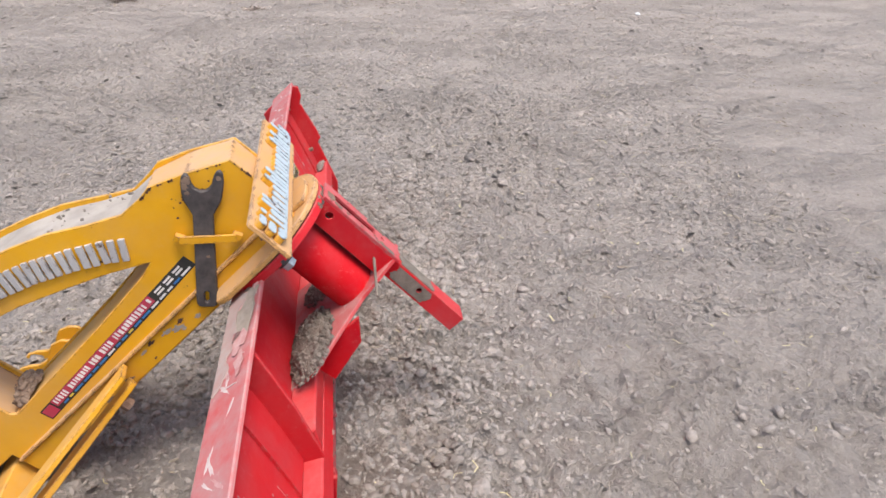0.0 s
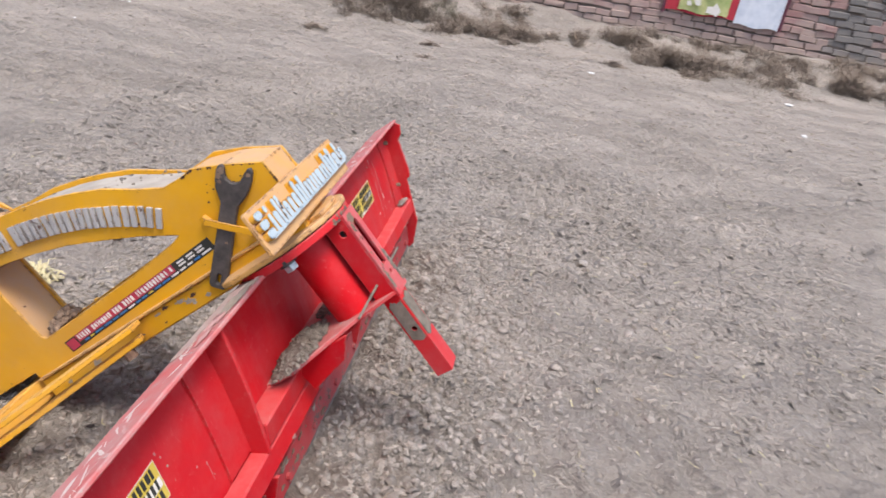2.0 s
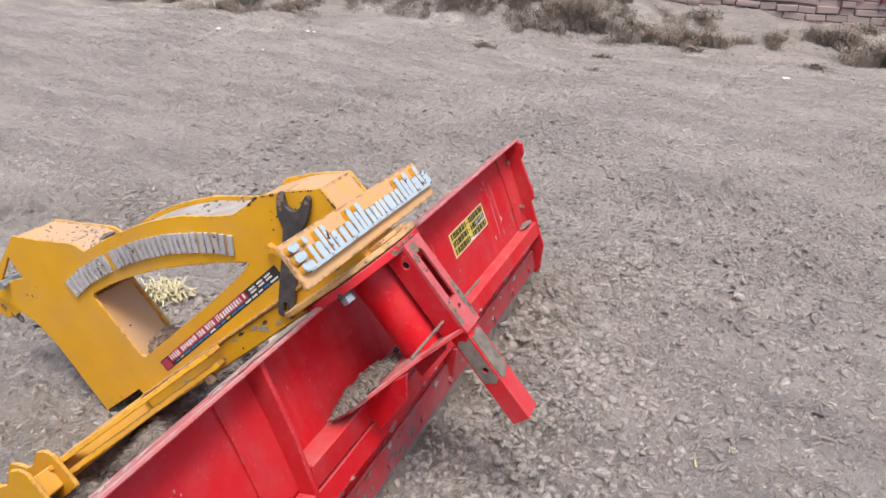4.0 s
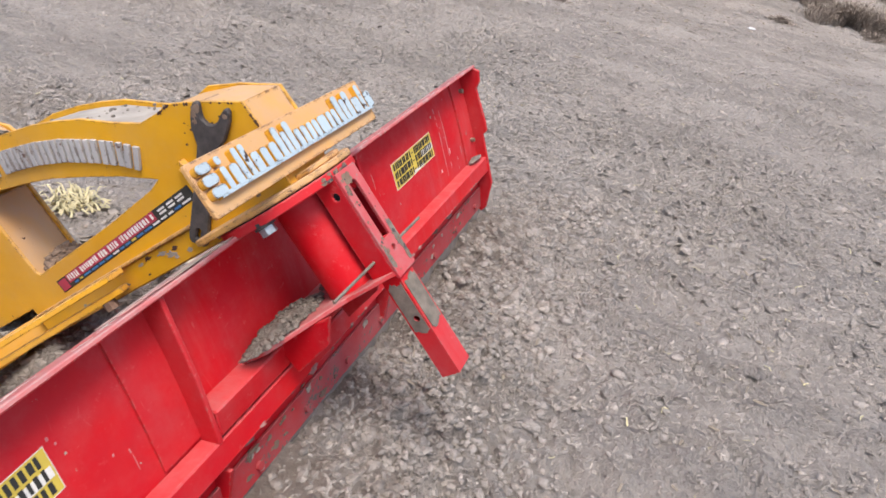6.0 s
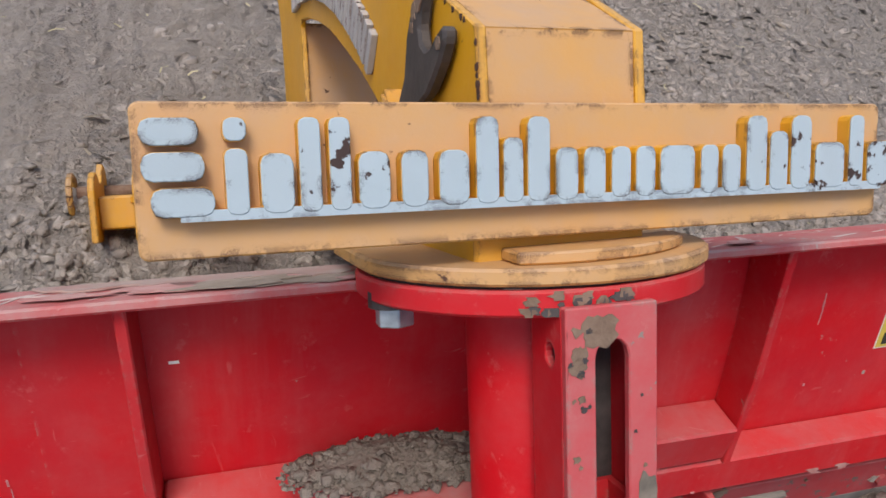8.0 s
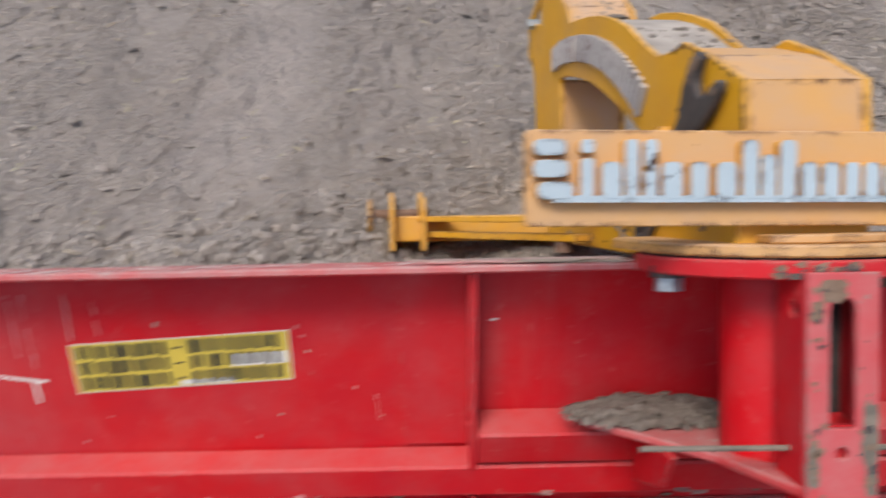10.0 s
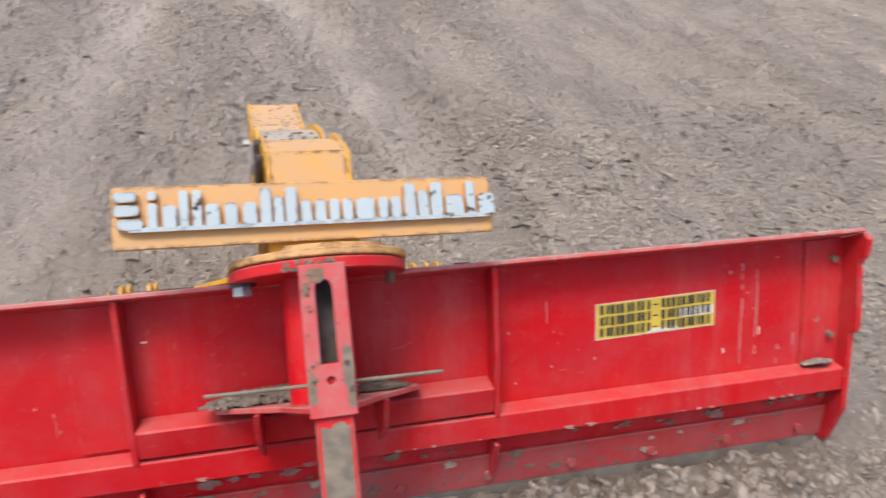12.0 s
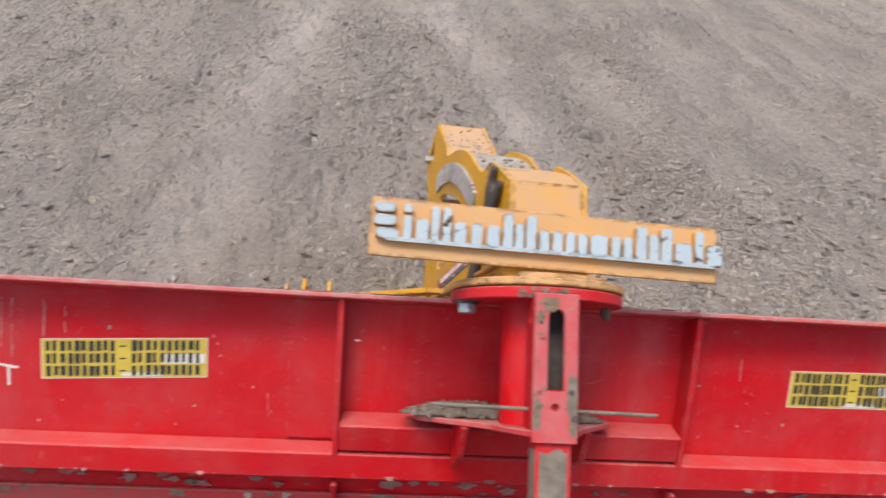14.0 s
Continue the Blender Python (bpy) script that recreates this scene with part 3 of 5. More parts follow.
def clods():
    rng = np.random.default_rng(5)

    def spread(name, n, x0, x1, y0, y1, small, large, power, label, patchy, sink, form):
        x, y = rng.uniform(x0, x1, n), rng.uniform(y0, y1, n)
        thick = fbm(x, y, 2.2, 3, 23) if form == "flake" else fbm(x, y, 1.7, 3, 29)
        on_track = np.zeros(n)
        for c0, lean, w in TRACKS:
            on_track = np.maximum(on_track, np.exp(-(((x - c0 - lean * (y - 1.5)) / w) ** 4)) * (y > 0.8))
        keep = (thick + patchy * (rng.random(n) - 0.5) > 0.48) & outside_machine(x, y) & (rng.random(n) > 0.85 * on_track) & (rng.random(n) < np.clip(1.55 - 0.50 * np.hypot(x - 0.9, y + 0.5), 0.42, 1))
        x, y = x[keep], y[keep]
        scatter(name, x, y, small + (large - small) * rng.random(len(x)) ** power, rng, CLOD, label, sink, form)

    spread("crust_chips", 42000, 0.4, 3.2, -2.0, 1.7, 0.006, 0.025, 2.1, "flat broken chips of dried soil crust lying on the ground", 0.75, 0.42, "chip")
    spread("far_chips", 11000, 3.0, 6.6, -3.0, 4.4, 0.010, 0.030, 2.0, "broken chips of soil crust farther off on the field", 0.55, 0.40, "chip")
    spread("side_chips", 22000, -2.4, 0.5, 0.4, 3.6, 0.007, 0.026, 1.9, "broken chips of soil crust beside the tyre tracks", 0.65, 0.42, "chip")
    spread("fine_crumbs", 56000, -2.0, 3.4, -2.0, 3.4, 0.003, 0.011, 1.8, "fine grey-brown soil crumbs scattered over the ground", 0.55, 0.45, "flake")
    spread("soil_curls", 26000, -1.6, 3.4, -2.0, 3.4, 0.007, 0.022, 1.6, "thin curled slivers of dried soil crust on the ground", 0.45, 0.45, "curl")
    spread("middle_clods", 8000, -2.0, 3.6, -2.2, 4.2, 0.008, 0.026, 2.6, "grey-brown soil clods half sunk in the ground", 0.40, 0.32, "flake")
    spread("far_clods", 18000, 2.9, 7.0, -4.5, 5.5, 0.007, 0.026, 2.2, "scattered soil clods farther off on the field", 0.35, 0.25, "flake")
    spread("far_curls", 7000, 2.9, 6.8, -4.0, 5.0, 0.012, 0.036, 1.8, "slivers of dried soil crust farther off on the field", 0.35, 0.40, "curl")
    spread("side_clods", 12000, -3.6, -1.9, -0.6, 4.2, 0.004, 0.018, 2.2, "soil crumbs on the field beyond the blade end", 0.45, 0.40, "flake")
    spread("side_curls", 7000, -3.6, -1.6, -0.6, 4.2, 0.008, 0.024, 1.8, "slivers of dried soil crust beyond the blade end", 0.45, 0.45, "curl")
    n = 13000
    x, y = rng.uniform(-1.35, 1.5, n), -0.30 + 0.13 * rng.standard_normal(n)
    keep = outside_machine(x, y) & (y < -0.128)
    x, y = x[keep], y[keep]
    scatter("ridge_crumbs", x, y, 0.0018 + 0.017 * rng.random(len(x)) ** 5.0, rng, RIDGE_CLOD, "loose soil crumbs heaped in a ridge along the blade", 0.2)
    x, y = x[::14] + 0.02, y[::14] - 0.01
    keep = y < -0.15
    x, y = x[keep], y[keep]
    scatter("ridge_clods", x, y, 0.006 + 0.018 * rng.random(len(x)) ** 3.0, rng, RIDGE_CLOD, "larger soil clods lying on the ridge along the blade", 0.25)
    n = 5000
    x, y = rng.uniform(-1.35, 1.6, n), -0.48 + 0.14 * rng.standard_normal(n)
    keep = outside_machine(x, y) & (y < -0.15)
    x, y = x[keep], y[keep]
    scatter("loose_crumbs", x, y, 0.0018 + 0.018 * rng.random(len(x)) ** 5.0, rng, CLOD, "loose grey soil crumbs in front of the ridge", 0.15)
    n = 6500
    x, y = rng.uniform(-1.25, 1.25, n), 0.06 + 0.55 * rng.random(n) ** 1.3
    scatter("front_clods", x, y, 0.004 + 0.013 * rng.random(len(x)) ** 2.2, rng, CLOD, "loose soil clods under the hitch frame", 0.1)
    n = 2600
    y = rng.uniform(0.7, 4.2, n)
    x = 1.02 + 0.02 * np.sin(3 * y) + 0.07 * rng.standard_normal(n)
    scatter("track_clods", x, y, 0.003 + 0.014 * rng.random(n) ** 3, rng, CLOD, "line of soil clods thrown up beside the tyre track", 0.1)
    n = 3800
    y = rng.uniform(-0.9, 2.6, n)
    x = -1.62 - 0.12 * (y - 1) + 0.16 * rng.standard_normal(n)
    scatter("edge_clods", x, y, 0.003 + 0.013 * rng.random(n) ** 3, rng, CLOD, "band of coarse soil clods beyond the blade end", 0.1)
    x, y = np.array([0.73, 0.80, 0.62, 0.59, 1.36, 0.93, 1.0, 0.78, -0.75, -0.62, -0.9, 0.3]), np.array([-0.53, -0.56, -0.60, -0.71, -0.94, -0.97, -1.5, -0.85, -0.42, -0.47, -0.5, -0.55])
    scatter("large_clods", x, y, np.linspace(0.022, 0.030, 12), rng, CLOD, "larger flat grey soil clods lying on the field", 0.4, "clod")


ground_sheet()
clods()


# ---- the red blade ----
FACE = [(0.373, -0.278), (0.28, -0.252), (0.21, -0.228), (0.15, -0.206), (0.10, -0.186), (0.05, -0.161), (0.0, -0.133), (-0.05, -0.103), (-0.09, -0.078)]
LEFT, RIGHT = -1.134, 1.064


def face_f(u):
    for (u1, f1), (u2, f2) in zip(FACE, FACE[1:]):
        if u <= u1 and u >= u2:
            return f1 + (f2 - f1) * (u1 - u) / (u1 - u2)
    return FACE[-1][1]


def along(bm, a0, a1, outline):
    """A bar of the given (f, u) outline from a0 to a1 across the machine."""
    return plate(bm, outline, side, a0, a1)


def stand_off(u, p, down=0.0):
    """The place p behind the face at height u, then down along it."""
    n, t = Vector((-0.915, -0.403)), Vector((0.403, -0.915))
    v = Vector((face_f(u), u)) + n * p + t * down
    return (v.x, v.y)


blade = thing("grader_blade", 0.06, -0.11, 0.0, BLADE, "red painted steel grader blade, dusty and scratched, tilted on the soil", "grader blade")


def build_blade():
    outline = [(f, u) for u, f in FACE] + [(f + 0.008, u) for u, f in reversed(FACE)]
    mould = part("moldboard", along(B(), LEFT, RIGHT, outline), RED, blade, smooth=False)
    part("top_lip", plate(B(), [(LEFT - 0.004, -0.348), (RIGHT + 0.004, -0.348), (RIGHT + 0.004, -0.258), (LEFT - 0.004, -0.258)], top, 0.368, 0.377), RED_DUSTY, blade, "top lip dulled by pale dust", 0.002)
    rng = random.Random(52)
    for i in range(110):
        a, f = rng.uniform(LEFT + 0.03, RIGHT - 0.03), rng.uniform(-0.338, -0.275)
        if -0.13 < a < 0.13:
            continue
        r, turn, thin = rng.uniform(0.006, 0.034), rng.gauss(0.55, 0.5), rng.uniform(0.05, 0.22)
        pts = []
        for p, q in blot(0, 0, r, 300 + i):
            q *= thin
            x, y = a + p * math.cos(turn) - q * math.sin(turn), f + p * math.sin(turn) + q * math.cos(turn)
            pts.append((x, max(-0.347, min(-0.262, y))))
        part("scuff", plate(B(), pts, top, 0.3772, 0.3776), rng.choice((DUSTY_SCUFF, PALE_SCUFF, PALE_SCUFF)), blade, "pale scuff on the lip")
    for a, f, r, seed in ((-0.175, -0.318, 0.040, 1), (-0.29, -0.312, 0.030, 7), (-0.235, -0.318, 0.036, 8), (-0.36, -0.325, 0.020, 9), (0.20, -0.305, 0.024, 10), (0.25, -0.325, 0.016, 11), (-0.21, -0.300, 0.028, 2), (-0.15, -0.29, 0.024, 3), (-0.26, -0.325, 0.018, 4), (-0.135, -0.335, 0.014, 5), (0.165, -0.32, 0.02, 6)):
        pts = [(a + (p - a) * 1.7, max(-0.347, min(-0.262, f + (q - f) * 0.7 + 0.15 * (p - a)))) for p, q in blot(a, f, r, 400 + seed)]
        part("mud_smear", plate(B(), pts, top, 0.3776 + 0.0002 * seed, 0.3782 + 0.0002 * seed), DRIED if seed in (1, 2, 8) else DUSTY_SCUFF, blade, "grey dried mud smear on the lip")
    rng = random.Random(88)
    mud = [(-0.40 + 0.012 * i, -0.3 - 0.012 * math.sin(i * 0.7) + rng.uniform(-0.006, 0.006) + 0.034 * max(0.0, 1 - i / 5)) for i in range(23)]
    part("mud_smear", plate(B(), [(-0.40, -0.264), *mud, (-0.134, -0.264)], top, 0.3779, 0.3796), THIN_MUD, blade, "grey dried mud along the front of the lip")
    # end plates with torch-cut rear edges
    rear = [(-0.340, 0.3675), (-0.352, 0.351), (-0.336, 0.322), (-0.315, 0.308), (-0.286, 0.202), (-0.274, 0.174), (-0.257, 0.170), (-0.196, 0.012), (-0.182, -0.002), (-0.130, -0.055)]
    front = [(-0.03, -0.075), (-0.07, 0.06), (-0.13, 0.22), (-0.20, 0.364), (-0.258, 0.3675), (-0.30, 0.3675)]
    for a in (LEFT - 0.012, RIGHT):
        part("end_plate", plate(B(), rear + front, side, a, a + 0.012), RED, blade, "end plate with a torch-cut edge", 0.0015)
    for a0, a1 in ((LEFT, LEFT + 0.078), (RIGHT - 0.085, RIGHT)):
        strip = [(face_f(u) - 0.0005, u) for u in (0.366, 0.28, 0.21, 0.15, 0.116)]
        wear = part("doubler", along(B(), a0, a1, [(f - 0.007, u) for f, u in strip] + strip[::-1]), RED, blade)
        am = a0 + 0.019 if a0 < 0 else a1 - 0.023
        for u in (0.329, 0.176):
            f = face_f(u) - 0.007
            part("bolt", rod(B(), (am, f + 0.002, u + 0.001), (am, f - 0.012, u - 0.005), 0.0072, 6), MUD, wear, "rusty muddy hexagon bolt")
        p, q = stand_off(0.048, 0.001), stand_off(0.048, 0.012)
        part("bolt", rod(B(), (am, *p), (am, *q), 0.0072, 6), MUD, wear, "rusty muddy hexagon bolt")
    part("seam_plate", along(B(), -0.415, -0.323, [(face_f(u) - 0.0065, u) for u in (0.367, 0.28, 0.21, 0.125)] + [(face_f(u) - 0.0005, u) for u in (0.125, 0.21, 0.28, 0.367)]), RED, blade)
    # stiffening box along the face
    o = [stand_off(0.120, 0), stand_off(0.117, 0.040), stand_off(0.117, 0.042, 0.050), stand_off(0.117, 0, 0.056)]
    part("stiffener", along(B(), LEFT + 0.002, RIGHT - 0.002, o), RED, blade, "", 0.003)
    o = [stand_off(0.176, 0), stand_off(0.174, 0.052), stand_off(0.172, 0.045, 0.052), stand_off(0.172, 0, 0.056)]
    part("ledge", along(B(), -0.318, 0.302, o), RED, blade, "", 0.003)
    for a in (-0.329, 0.303):
        rib = [(face_f(0.368) - 0.001, 0.3675), (-0.335, 0.3675), (-0.285, 0.22), (-0.232, 0.098), (face_f(0.11), 0.11), (face_f(0.21), 0.21)]
        part("rib", plate(B(), rib, side, a, a + 0.010), RED, blade, "", 0.0015)
        low = [stand_off(0.06, 0), stand_off(0.06, 0.045), stand_off(-0.03, 0.012), stand_off(-0.03, 0)]
        part("lower_rib", plate(B(), low, side, a, a + 0.010), RED, blade, "", 0.001)
    # bolted cutting edge
    o = [stand_off(0.022, 0.0005), stand_off(0.022, 0.009), stand_off(-0.042, 0.009), stand_off(-0.042, 0.0005)]
    edge_bar = part("edge_holder", along(B(), LEFT + 0.001, RIGHT - 0.001, o), RED_MUDDY, blade, "lower strip caked with dried mud", 0.0015)
    o = [stand_off(-0.0425, 0.001), stand_off(-0.0425, 0.008), stand_off(-0.088, 0.008), stand_off(-0.088, 0.001)]
    part("cutting_edge", along(B(), LEFT + 0.012, RIGHT - 0.012, o), MUDDY_STEEL, blade, "dark muddy steel cutting edge", 0.0015)
    a = -1.10
    while a < 1.04:
        p, q = stand_off(-0.018, 0.007), stand_off(-0.018, 0.016)
        part("bolt", rod(B(), (a, *p), (a, *q), 0.0095, 8), RED_MUDDY, edge_bar, "muddy round bolt head")
        a += 0.175
    rng = random.Random(91)

    def on_strip(p, q, r):
        return (p, face_f(q) - r, q)
    for i in range(58):
        a, u, r = rng.uniform(LEFT + 0.1, RIGHT - 0.1), rng.choice((rng.uniform(-0.034, -0.012), rng.uniform(0.004, 0.016))), rng.uniform(0.002, 0.010)
        if any(abs(a - g) < 0.045 for g in (-0.324, 0.308)):
            continue
        pts = [(a + (p - a) * rng.uniform(1.0, 2.2), max(-0.040, min(0.020, q))) for p, q in blot(a, u, r, 1200 + i)]
        part("mud_patch", plate(B(), pts, on_strip, 0.0102, 0.0125), rng.choice((MUD, MUD, DRIED)), edge_bar, "caked mud")
    # weld beads and caked mud below the stiffener
    for i in range(44):
        a, u, r = rng.uniform(LEFT + 0.04, RIGHT - 0.06), rng.gauss(0.041, 0.008), rng.uniform(0.002, 0.011)
        if any(abs(a - g) < 0.04 for g in (-0.324, 0.308)):
            continue
        pts = [(a + (p - a) * rng.uniform(1.2, 2.8), max(0.024, min(0.058, q))) for p, q in blot(a, u, r, 1500 + i)]
        part("mud_patch", plate(B(), pts, on_strip, 0.0006, 0.004), rng.choice((MUD, CAKED, CAKED)), blade, "mud caked below the stiffener")
    for i in range(26):
        a, r = rng.uniform(LEFT + 0.04, RIGHT - 0.06), rng.uniform(0.0012, 0.006)
        y, z = stand_off(0.117, 0.0405, 0.046)
        pts = [((p - a) * rng.uniform(1.2, 3.0), max(-0.004, min(0.012, q))) for p, q in blot(a, 0, r, 1600 + i)]
        bm = plate(B(), pts, back_of, -0.0026, -0.0018)
        bm.transform(Matrix.Translation((a, y, z)))
        part("mud_patch", bm, rng.choice((CAKED, CAKED, SCUFFED)), blade, "rubbed mud on the stiffener edge")
    # pivot tube and flange
    part("flange", plate(B(), circle(0, -0.372, 0.142, 48), top, 0.3700, 0.3880), RED, blade, "round pivot flange", 0.002, True)
    # black disc added in place of the shade in the turntable gap
    part("gap_shade", plate(B(), circle(0, -0.372, 0.136, 40), top, 0.3880, 0.3920), BLACK, blade, "black disc standing for the shaded gap under the turntable")
    part("pivot_tube", plate(B(), circle(-0.008, -0.398, 0.052, 48), top, 0.178, 0.3775), RED, blade, "thick pivot tube", smooth=True)
    shelf = [(-0.031, -0.517), (0.031, -0.517), (0.075, -0.42), (0.125, -0.34), (0.16, -0.285), (0.165, -0.213), (-0.19, -0.213), (-0.185, -0.285), (-0.13, -0.35), (-0.075, -0.42)]
    part("shelf", plate(B(), shelf, top, 0.1685, 0.178), RED_DUSTY, blade, "dusty triangular shelf plate", 0.0015)
    for a in (-0.118, 0.082):
        part("gusset", plate(B(), [(-0.245, 0.168), (-0.40, 0.168), (-0.36, 0.12), (-0.252, 0.088)], side, a, a + 0.009), RED, blade, "", 0.001)
    # slotted socket and the square leg in it
    slot = [(-0.012, 0.235), (0.012, 0.235)] + [(0.012 * math.cos(radians(d)), 0.343 + 0.012 * math.sin(radians(d))) for d in range(0, 181, 30)]
    rear_wall = plate(B(), [(-0.033, 0.162), (0.033, 0.162), (0.033, 0.3775), (-0.033, 0.3775)], back_of, -0.520, -0.513, [slot, circle(0.0, 0.212, 0.006, 10)])
    socket = part("socket", rear_wall, RED_WORN, blade, "slotted square socket with chipped paint", 0.001)
    for s in (-1, 1):
        wall = plate(B(), [(-0.513, 0.166), (-0.462, 0.176), (-0.462, 0.3775), (-0.513, 0.3775)], side, 0.0265 * s, 0.033 * s, [circle(-0.494, 0.342, 0.008, 12)])
        part("socket_side", wall, RED, socket, "", 0.001)
    # the socket's inner shade is put into this wall's black colour
    part("socket_back", box(B(), -0.0265, 0.0265, -0.4685, -0.462, 0.1785, 0.3775), DARK_STEEL_AND_SHADE, socket, "inner wall coloured black for the shade inside the socket")
    leg = B()
    for s in (-1, 1):
        plate(leg, [(-0.5115, -0.056), (-0.470, -0.056), (-0.470, 0.236), (-0.5115, 0.236)], side, 0.020 * s, 0.0255 * s, [circle(-0.495, 0.075, 0.0065, 12)])
    box(leg, -0.020, 0.020, -0.5115, -0.506, -0.056, 0.236)
    box(leg, -0.020, 0.020, -0.475, -0.470, -0.056, 0.236)
    box(leg, -0.020, 0.020, -0.506, -0.475, -0.054, -0.049)
    part("leg", leg, RED, blade, "square parking leg, paint worn to steel")
    rng = random.Random(14)
    for put, lo, hi, lim in ((back_of, -0.5133, -0.5118, 0.0247), (side, -0.0268, -0.0257, 0), (side, 0.0257, 0.0268, 0)):
        c = 0.0 if lim else -0.491
        half = 0.0205 if lim else 0.0165
        lo_u = 0.046
        rise = [(c - half + 2 * half * i / 14, 0.150 - 0.004 * math.sin(i * 0.5) + rng.uniform(-0.003, 0.003)) for i in range(15)]
        fall = [(c + half - 2 * half * i / 14, lo_u + 0.004 * math.sin(i * 0.4 + 1) + rng.uniform(-0.002, 0.002)) for i in range(15)]
        holes = () if lim else [circle(-0.495, 0.075, 0.0068, 12)]
        part("worn_band", plate(B(), rise + fall, put, lo, hi, holes), LEG_WEAR, blade, "rubbed muddy band on the leg")
    part("pin_rod", rod(B(), (-0.175, -0.487, 0.209), (0.165, -0.487, 0.205), 0.0030, 8), LEG_WEAR, blade, "thin rusty pin rod")
    for a, mat, lab in ((-0.119, ZINC, "zinc-plated hexagon bolt"), (0.112, RUSTY, "rusty threaded bolt end")):
        bolt = part("flange_bolt", rod(B(), (a, -0.40, 0.3775), (a, -0.40, 0.350), 0.0155 if a < 0 else 0.008, 6), mat, blade, lab, 0.001)
        if a < 0:
            part("collar", rod(B(), (a, -0.40, 0.3775), (a, -0.40, 0.365), 0.020, 16), DARK_STEEL_AND_SHADE, bolt)
    # number stickers, the digits as plain bars
    rng = random.Random(4)
    for a0 in (-0.837, 0.523):
        skew = (a0, 0.052, 0.0) if a0 < 0 else (a0, 0.017, 0.006)
        wide = 0.279 if a0 < 0 else 0.253
        st = part("sticker", sticker_sheet(a0 - 0.0014, a0 + wide + 0.0014, 0.2096, 0.2784, 0.0009, skew), PALE, mould, "yellow sticker with a pale rim and dark printed bars")
        part("sticker_field", sticker_sheet(a0, a0 + wide, 0.211, 0.277, 0.0014, skew), STICKER, st)
        for row in range(3):
            for k in range(11):
                x0 = a0 + 0.007 + k * (wide - 0.014) / 11
                u1 = 0.2735 - row * 0.0213
                if k == 5:
                    part("printed_bar", sticker_sheet(x0 + 0.003, x0 + 0.014, u1 - 0.010, u1 - 0.0075, 0.0022, skew), INK, st)
                    continue
                w = rng.uniform(0.0175, 0.0205)
                for x1, ww in ((x0, rng.uniform(0.0065, 0.009)), (x0 + w - 0.007, rng.uniform(0.0055, 0.008))):
                    part("printed_bar", sticker_sheet(x1, x1 + ww, u1 - rng.uniform(0.0155, 0.0175), u1 + rng.uniform(0, 0.0012), 0.0022, skew), INK, st)
        part("torn_patch", sticker_sheet(a0 + wide - 0.075, a0 + wide - 0.003, 0.234, 0.2505, 0.0018, skew), PALE, st, "torn white patch")
        part("torn_patch", sticker_sheet(a0 + wide - 0.145, a0 + wide - 0.075, 0.2125, 0.219, 0.0018, skew), PALE, st, "torn white patch")
    rng = random.Random(77)
    thin = []
    for a, lo, hi, w in ((-0.905, 0.262, 0.345, 0.0030), (-0.888, 0.245, 0.345, 0.0024), (-0.835, 0.283, 0.345, 0.0045), (-0.80, 0.29, 0.335, 0.002), (0.838, 0.135, 0.335, 0.0045), (0.872, 0.15, 0.335, 0.0030), (0.925, 0.125, 0.165, 0.0035), (0.962, 0.16, 0.185, 0.0035), (0.42, 0.26, 0.30, 0.003), (-0.45, 0.16, 0.2, 0.002)):
        u = lo
        while u < hi:
            h = rng.uniform(0.008, 0.03)
            thin.append((a + rng.uniform(-0.0012, 0.0012), u, w * rng.uniform(0.4, 1.2), min(h, hi - u)))
            u += h + (rng.uniform(0.002, 0.02) if rng.random() < 0.4 else 0.0)
    for a, u, w, h in thin:
        part("paint_scrape", sticker_sheet(a, a + w, u, u + h, 0.0006), SCUFFED, mould, "thin dull vertical scrape")
    for a, u, w, h in ((-1.02, 0.20, 0.0035, 0.018), (-0.975, 0.192, 0.005, 0.030), (-1.012, 0.17, 0.003, 0.010), (-0.895, 0.196, 0.004, 0.032), (-0.30, 0.30, 0.009, 0.003), (0.88, 0.19, 0.0025, 0.016), (0.80, 0.16, 0.003, 0.010)):
        part("paint_scrape", sticker_sheet(a, a + w, u, u + h, 0.0008), PALE, mould, "pale scraped paint")
    for i in range(6):
        part("paint_scrape", sticker_sheet(-0.945 + i * 0.011, -0.932 + i * 0.011, 0.2345 - i * 0.0018, 0.2375 - i * 0.0015, 0.0008), PALE, mould, "pale scraped paint")
    rng = random.Random(31)
    for i in range(46):
        a, u, w = rng.uniform(LEFT + 0.1, RIGHT - 0.1), rng.uniform(0.13, 0.34), rng.uniform(0.002, 0.005)
        if (-0.33 < a < 0.31) or (-0.86 < a < -0.55 and 0.19 < u < 0.29) or (0.50 < a < 0.81 and 0.19 < u < 0.29):
            continue
        part("paint_chip", sticker_sheet(a, a + w, u, u + w * rng.uniform(0.6, 1.5), 0.0007), rng.choice((SCUFFED, DRIED)), mould)
    # rust and mud blotches about the socket and the flange
    rng = random.Random(60)
    spots = [(rng.gauss(-0.012, 0.010), min(0.362, rng.gauss(0.347, 0.012)), rng.uniform(0.0015, 0.0055)) for i in range(26)]
    spots += [(rng.choice((-1, 1)) * rng.uniform(0.014, 0.031), rng.uniform(0.17, 0.34), rng.uniform(0.001, 0.0035)) for i in range(22)]
    spots += [(rng.choice((-1, 1)) * rng.uniform(0.020, 0.030), rng.uniform(0.185, 0.235), rng.uniform(0.003, 0.007)) for i in range(12)]
